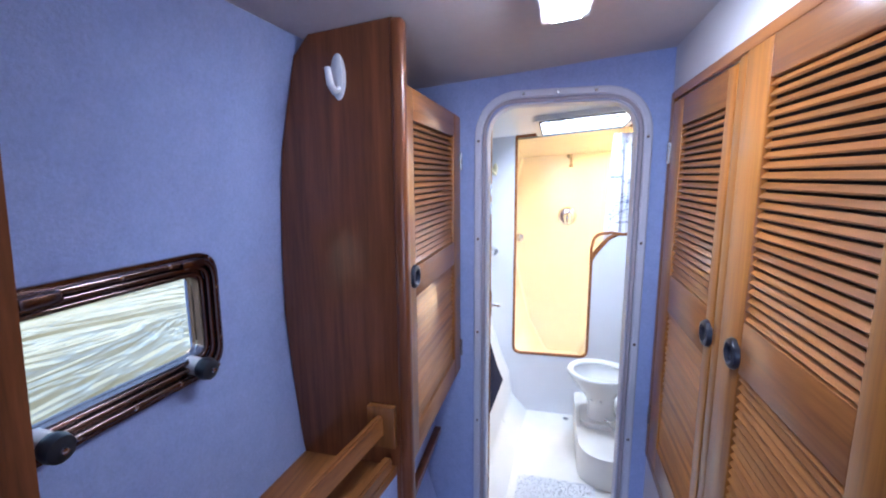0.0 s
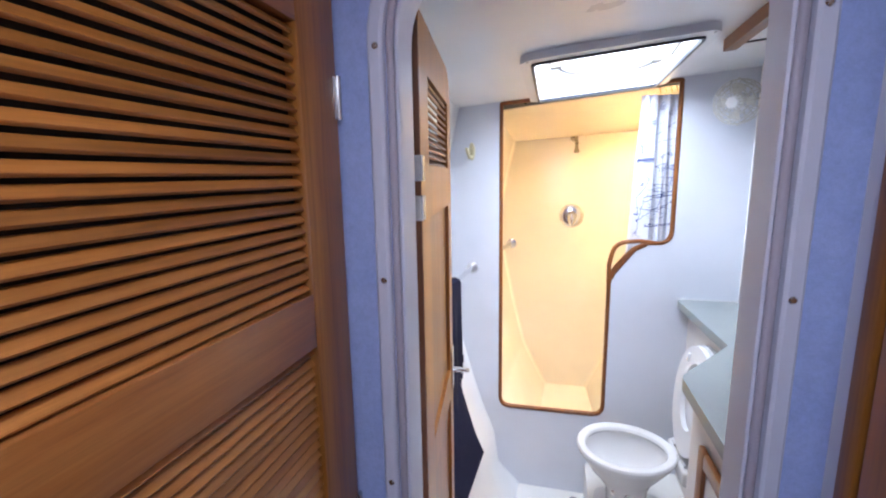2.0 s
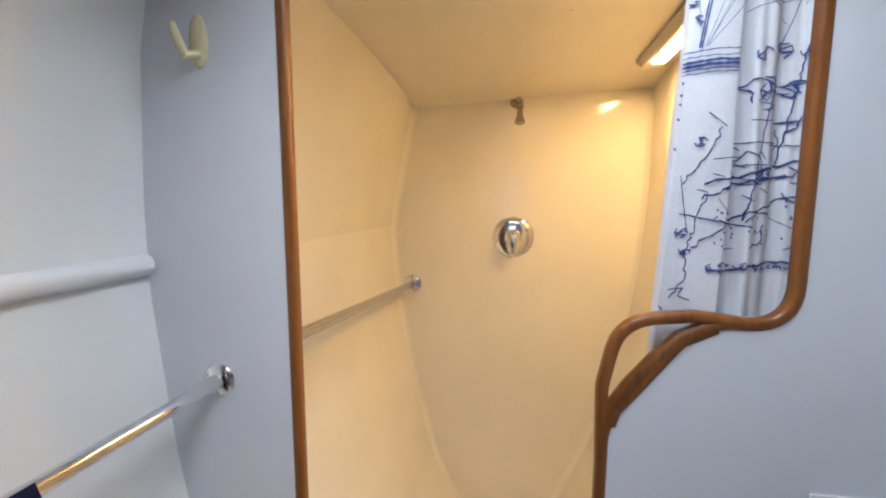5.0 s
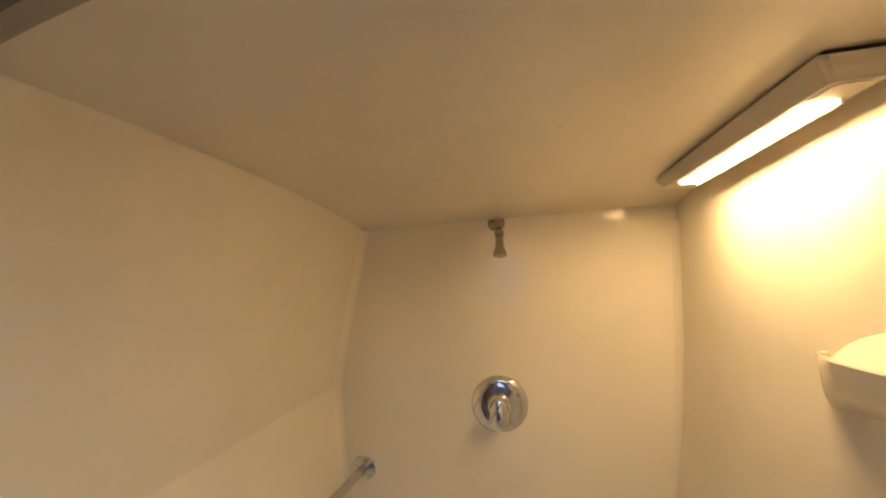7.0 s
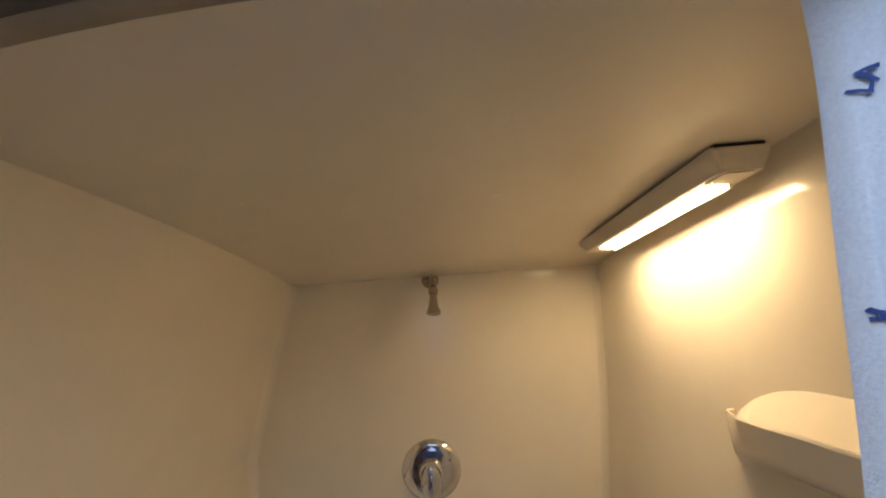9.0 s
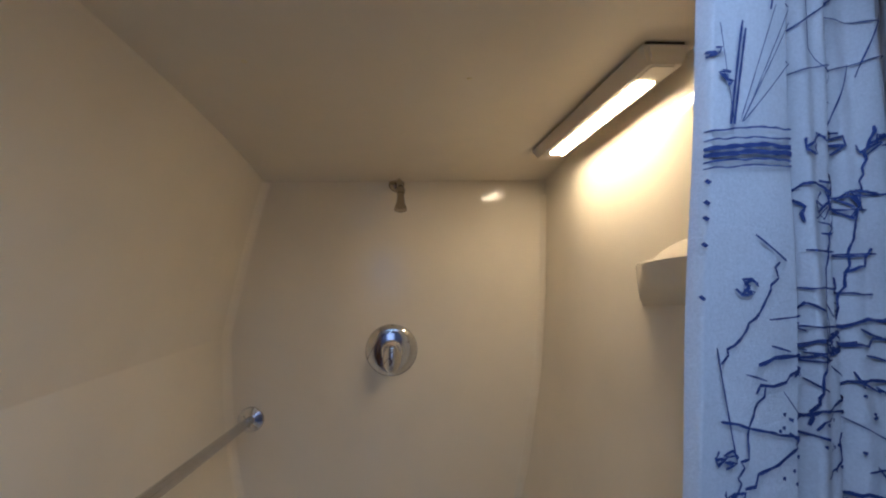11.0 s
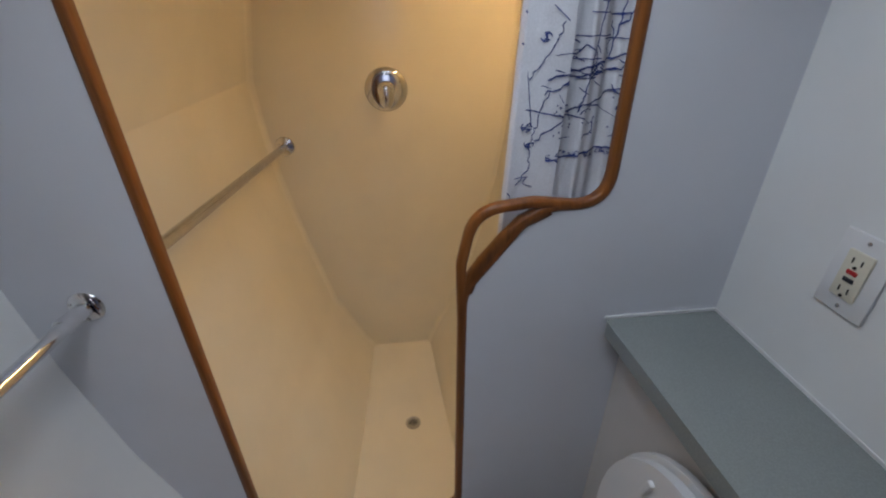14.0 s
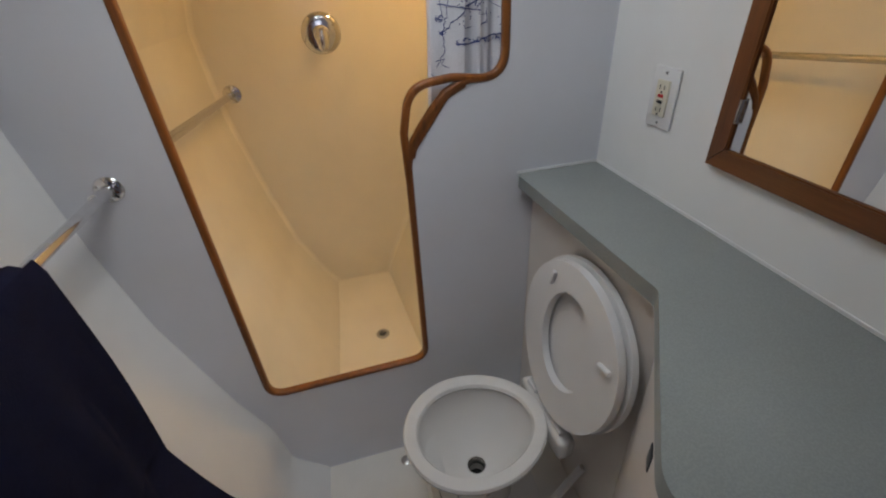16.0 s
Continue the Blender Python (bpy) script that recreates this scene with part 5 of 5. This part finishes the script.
def soap_tray():
    t = empty("soap_tray", "cream moulded scoop-shaped tray on the shower's inboard side", "shelf")
    n = 26
    ys = [3.935 - 0.41 * (k / n) ** 1.3 for k in range(n + 1)]
    out_d = [0.006 + 0.070 * math.sin(min(1.0, k / n / 0.62) * math.pi / 2) ** 0.75 for k in range(n + 1)]
    rim_z = [1.462 + 0.016 * min(1.0, k / n / 0.6) for k in range(n + 1)]
    wall_z = [1.462 + 0.056 * math.sin(min(1.0, k / n / 0.5) * math.pi / 2) for k in range(n + 1)]
    b = bmesh.new()
    rows = []
    for y, d, rz, wz in zip(ys, out_d, rim_z, wall_z):
        w = lambda z: shower_right(z, y) + 0.003
        rows.append([b.verts.new(p) for p in ((w(1.375), y, 1.378 + d * 0.25), (w(1.39) - d * 0.72, y, 1.392 + d * 0.45), (w(1.41) - d * 0.86, y, 1.406 + d * 0.45), (w(rz) - d, y, rz - 0.003), (w(rz) - d + 0.002, y, rz + 0.001), (w(rz) - d + 0.006, y, rz - 0.001),
                                              (w(rz) - d * 0.75, y, rz - 0.022), (w(rz) - d * 0.35, y, rz - 0.014), (w(wz) - d * 0.08, y, wz - 0.010), (w(wz), y, wz))])
    for a, c in zip(rows, rows[1:]):
        for k in range(len(a) - 1):
            b.faces.new((a[k], a[k + 1], c[k + 1], c[k]))
    b.faces.new(rows[-1])
    b.faces.new(rows[0][::-1])
    part("tray", b, CREAM, t)


soap_tray()


# curtain with a sketched harbour print
def curtain_at(u, v, off=0.0):
    """u along the cloth, v from the hem up: a flat leading panel, then deeper folds set back behind it."""
    z = 1.105 + v * 0.685
    left = 0.832 + 0.032 * v
    x = left + (1.075 - left) * u
    edge = 0.30 + 0.03 * math.sin(v * 4 + 0.5)
    step = max(0.0, min(1.0, (u - edge) / 0.07))
    step = step * step * (3 - 2 * step)
    w = max(0.0, u - edge)
    y = 3.4165 + 0.0185 * step + 0.003 * math.sin(u * 13 + v * 3) * (1 - step)
    y += step * (0.0085 * math.sin(w * 24 + 0.7 * math.sin(v * 2.5)) + 0.003 * math.sin(w * 61 + v * 4 + 1)) + 0.0012 * math.sin(v * 17 + u * 9)
    y += 0.012 * max(0.0, 1 - u / 0.025) ** 2
    top = max(0.0, (v - 0.80) / 0.20) ** 2
    y += top * (0.007 * math.sin(u * 44 + 1.3) + 0.004 * math.sin(u * 83 + v * 14))
    x -= 0.010 * step * (1 - step) * 4
    return Vector((x, y - off, z))


curtain = empty("shower_curtain", "white shower curtain with a dark blue sketched print, drawn aside", "curtain")
part("cloth", merge(surface(lambda u, v: curtain_at(u, v), 220, 50), surface(lambda u, v: curtain_at(u, v, -0.0012), 220, 50)), CLOTH, curtain, "", 80)


def ink(points, width, bm):
    """A pen stroke on the cloth, from a polyline in (u, v)."""
    pts = []
    for (a, b), (c, d) in zip(points, points[1:]):
        n = max(2, int(math.hypot((c - a) * 0.30, (d - b) * 0.7) / 0.006))
        pts += [(a + (c - a) * k / n, b + (d - b) * k / n) for k in range(n)]
    pts.append(points[-1])
    rows = []
    for i, (u, v) in enumerate(pts):
        if not (0.005 < u < 0.995 and 0.005 < v < 0.995):
            rows.append(None)
            continue
        a, c = pts[max(0, i - 1)], pts[min(len(pts) - 1, i + 1)]
        t = Vector(((c[0] - a[0]) * 0.35, (c[1] - a[1]) * 0.7))
        if t.length < 1e-6:
            rows.append(None)
            continue
        n = Vector((-t.y, t.x)).normalized() * width * (0.7 + 0.5 * abs(math.sin(i * 0.9))) / 2
        rows.append([bm.verts.new(curtain_at(u + s * n.x / 0.35, min(0.996, v + 0.055 + s * n.y / 0.7), 0.0022)) for s in (-1, 1)])
    for p, q in zip(rows, rows[1:]):
        if p and q:
            bm.faces.new((p[0], p[1], q[1], q[0]))


def sketch():
    """The print, drawn on a sheet 400 wide and 1350 high that hangs from the track."""
    rnd = random.Random(5)
    bm = bmesh.new()

    def spot(a, d):
        return a / 520.0, (1.672 - d * 0.000386 - 1.105) / 0.685 - 0.055

    def stroke(width, *pts, wiggle=0.0):
        line = []
        for p, q in zip(pts, pts[1:]):
            n = max(1, int(math.hypot(q[0] - p[0], q[1] - p[1]) / 14)) if wiggle else 1
            for k in range(n):
                t = k / n
                j = wiggle if k else 0.0
                line.append(spot(p[0] + (q[0] - p[0]) * t + rnd.uniform(-j, j), p[1] + (q[1] - p[1]) * t + rnd.uniform(-j, j)))
        line.append(spot(*pts[-1]))
        ink(line, width, bm)

    def clump(a, d, r, count):
        for _ in range(count):
            t = rnd.uniform(0, 6.28)
            stroke(rnd.uniform(0.0012, 0.0026), (a + r * 0.3 * math.cos(t * 3), d + r * 0.3 * math.sin(t * 2)), (a + r * math.cos(t), d + r * math.sin(t)), (a + r * 1.1 * math.cos(t + 0.9), d + r * math.sin(t + 0.9)))

    # moored hull with masts and stays
    for d, wd in ((305, 0.0014), (324, 0.0012), (340, 0.0034), (352, 0.0036), (366, 0.0016), (378, 0.0012)):
        stroke(wd, (4, d + 8), (80, d), (172, d - 2), wiggle=2.0)
    for a, b, d in ((58, 40, 95), (64, 46, 110)):
        stroke(0.0026, (a, d), (b, 300))
    for a, d in ((150, 90), (175, 140), (120, 60), (20, 100), (165, 20)):
        stroke(0.0009, (44 + a * 0.1, 295), (a, d))
    for d in (400, 440, 470, 520, 620):
        stroke(0.0022, (2, d), (10, d + 14))
    # rigging on the set-back folds
    stroke(0.0016, (180, 85), (330, -35))
    stroke(0.0010, (215, -60), (218, 120), (305, 212))
    stroke(0.0010, (190, 168), (400, 118))
    stroke(0.0014, (335, 130), (295, 300))
    stroke(0.0010, (390, -70), (345, 160))
    stroke(0.0010, (190, -20), (395, 60))
    # piles with cross pieces
    for a, b, d0, d1 in ((292, 232, 320, 880), (362, 322, 270, 690), (150, 110, -90, 70)):
        stroke(0.0022, (a, d0), ((a + b) / 2, (d0 + d1) / 2), (b, d1), wiggle=3.0)
        for k in range(5):
            m = rnd.uniform(0.15, 0.95)
            c, d = a + (b - a) * m, d0 + (d1 - d0) * m
            stroke(0.0015, (c - rnd.uniform(15, 80), d), (c + rnd.uniform(12, 60), d + rnd.uniform(-6, 6)), wiggle=2.0)
    for a, d, r in ((240, 315, 22), (300, 300, 26), (365, 310, 20), (268, 440, 30), (345, 432, 30), (75, 608, 16), (50, 922, 18), (270, 720, 22), (65, 985, 16), (395, 800, 24)):
        clump(a, d, r, 7)
    # scrub and rocks
    stroke(0.0030, (98, 752), (180, 735), (255, 712), (330, 690), (420, 655), wiggle=9.0)
    stroke(0.0024, (96, 805), (150, 770), (230, 745), (330, 730), (420, 700), wiggle=9.0)
    stroke(0.0026, (80, 975), (140, 925), (195, 880), (300, 830), (420, 768), wiggle=8.0)
    stroke(0.0030, (128, 1052), (220, 1062), (300, 1030), (420, 1024), wiggle=7.0)
    stroke(0.0020, (110, 790), (60, 1000), (75, 1080), (35, 1160), wiggle=8.0)
    stroke(0.0022, (128, 560), (102, 640), (40, 752), wiggle=6.0)
    stroke(0.0016, (85, 510), (140, 558))
    stroke(0.0016, (32, 722), (66, 922))
    stroke(0.0020, (40, 856), (150, 880), (255, 902), wiggle=2.0)
    stroke(0.0012, (112, 668), (215, 655))
    stroke(0.0010, (290, 850), (410, 930))
    stroke(0.0010, (140, 800), (195, 880))
    for _ in range(16):
        a = rnd.uniform(20, 420)
        d = rnd.uniform(600, 1000)
        t = rnd.uniform(0.2, 1.3)
        stroke(rnd.uniform(0.0012, 0.0022), (a, d), (a + 34 * math.cos(t), d + 34 * math.sin(t)), wiggle=2.0)
    for _ in range(46):
        a, d = rnd.uniform(130, 430), rnd.uniform(820, 985)
        stroke(0.0024, (a, d), (a + 5, d + 2))
    for k in range(9):
        clump(140 + k * 34, 1045 - 8 * math.sin(k * 0.9), 14, 3)
    stroke(0.0016, (30, 1130), (75, 1122), (60, 1150), (95, 1165), wiggle=3.0)
    stroke(0.0018, (10, 1190), (40, 1240), (52, 1225), wiggle=3.0)
    # dense twigs over the set-back folds
    for _ in range(26):
        a, d = rnd.uniform(150, 500), rnd.uniform(330, 990)
        t = rnd.uniform(-0.6, 3.4)
        r = rnd.uniform(40, 95)
        stroke(rnd.uniform(0.0011, 0.0024), (a, d), (a + r * 0.5 * math.cos(t), d - r * 0.5 * math.sin(t)), (a + r * math.cos(t + 0.5), d - r * math.sin(t + 0.5)), wiggle=6.0)
    for a, d in ((70, -60), (20, -110), (110, -30), (8, 150), (30, 210)):
        clump(a, d, 15, 4)
    # roofs and gulls near the top
    for a, d in ((250, -150), (330, -190), (60, -170), (180, -205)):
        stroke(0.0016, (a, d), (a + 22, d - 26), (a + 44, d), (a + 44, d + 44), (a, d + 44), (a, d))
        clump(a + 22, d + 22, 16, 4)
    return bm


part("print", sketch(), INK, curtain, "dark blue sketched lines")
track = empty("curtain_track", "slim pale metal curtain track with brass hooks on the shower ceiling", "curtain track")


def track_y(x):
    return 3.448 + 0.30 * max(0.0, 0.62 - x) ** 1.6 - 0.10 * max(0.0, x - 0.85)


tb = bmesh.new()
rows = []
for k in range(15):
    x = 0.30 + 0.05 * k
    yt = track_y(x)
    z = shower_ceiling(x, yt)
    rows.append([tb.verts.new((x, yt + dy, z + dz)) for dy, dz in ((-0.010, 0.001), (-0.010, -0.017), (-0.004, -0.020), (0.004, -0.020), (0.010, -0.017), (0.010, 0.001))])
for a, c in zip(rows, rows[1:]):
    for k in range(5):
        tb.faces.new((a[k], a[k + 1], c[k + 1], c[k]))
tb.faces.new(rows[0])
tb.faces.new(rows[-1][::-1])
part("rail", tb, TRACK_GREY, track)
for x in (0.40, 0.58, 0.76):
    z = shower_ceiling(x, track_y(x))
    part("clip", box(x - 0.005, x + 0.005, track_y(x) - 0.022, track_y(x) - 0.0105, z - 0.012, z + 0.001, 0.002), RUBBER, track, "small dark ceiling clip")
for k in range(6):
    x = 0.928 + k * 0.020
    z = shower_ceiling(x, 3.435) - 0.019
    part("hook", tube([(x, track_y(x), z + 0.004), (x, 3.430, z - 0.008), (x + 0.003, 3.424, z - 0.018), (x + 0.004, 3.428, z - 0.024), (x + 0.001, 3.432, z - 0.018)], 0.0016, 6), BRASS, track)

# bath mat
def bath_mat():
    m = empty("bath_mat", "pale shaggy bath mat on the washroom floor", "mat")
    rnd = random.Random(3)
    b = prism([rounded([(0.40, 2.22), (0.78, 2.22), (0.78, 2.72), (0.40, 2.72)], 0.03, 5)], lambda u, v, w: (u, v, 0.001 + w), 0.010)
    part("backing", b, MAT_PILE, m)
    p = bmesh.new()
    for _ in range(2600):
        x, y = rnd.uniform(0.402, 0.778), rnd.uniform(2.222, 2.718)
        a, h, s = rnd.uniform(0, 6.28), rnd.uniform(0.004, 0.009), 0.005
        dx, dy = rnd.uniform(-0.006, 0.006), rnd.uniform(-0.006, 0.006)
        q = [p.verts.new((x + s * math.cos(a + k * 2.094), y + s * math.sin(a + k * 2.094), 0.010)) for k in range(3)]
        t = p.verts.new((x + dx, y + dy, 0.010 + h))
        for k in range(3):
            p.faces.new((q[k], q[(k + 1) % 3], t))
    part("pile", p, MAT_PILE, m)


bath_mat()


# small plugs over the ceiling fastenings of the shower
for x, y in ((0.765, 3.895), (0.387, 3.850)):
    p = empty("ceiling_plug", "tiny tan plug over a fastening in the shower ceiling", "plug", "shower ceiling plugs")
    part("cap", lathe([(0.0, -0.0018), (0.004, -0.0014), (0.0055, 0.0), (0.0055, 0.002)], Matrix.Translation((x, y, shower_ceiling(x, y))), 12), IVORY, p)


# wood-edged light panel beside the hatch
def ceiling_panel():
    c = empty("ceiling_panel", "teak-edged white access panel on the washroom ceiling", "panel")
    zc = lambda x, y: head_ceiling(x, y)
    def slab(x0, x1, y0, y1, drop, th, mat, nm, lab=""):
        part(nm, prism([[(x0, y0), (x1, y0), (x1, y1), (x0, y1)]], lambda u, v, w: (u, v, zc(u, v) - drop + w), th), mat, c, lab)
    slab(0.985, 1.018, 2.42, 2.935, 0.034, 0.033, TEAK_Y, "side_edge", "varnished teak edge")
    slab(1.0185, 1.215, 2.43, 2.928, 0.016, 0.015, PLASTIC, "panel_face")
    slab(1.0185, 1.225, 2.9285, 2.935, 0.020, 0.019, RUBBER, "dark_edge", "thin dark edge strip")
    slab(1.2155, 1.225, 2.43, 2.928, 0.020, 0.019, RUBBER, "dark_edge")


ceiling_panel()

# recessed panel and ledge below the outboard locker
setting("wall_under_locker", prism([[(0.16, 1.47), (0.172, 1.47), (0.150, 2.03), (0.138, 2.03)]], lambda u, v, w: (u, v, 0.66 + w), 0.243), BLUE, "blue-lined panel below the outboard locker", "wall")
setting("trim_under_locker", prism([[(0.05, 1.47), (0.190, 1.47), (0.172, 2.03), (0.05, 2.03)]], lambda u, v, w: (u, v, 0.638 + w), 0.02), MAHOGANY, "dark wood ledge below the outboard locker", "trim")
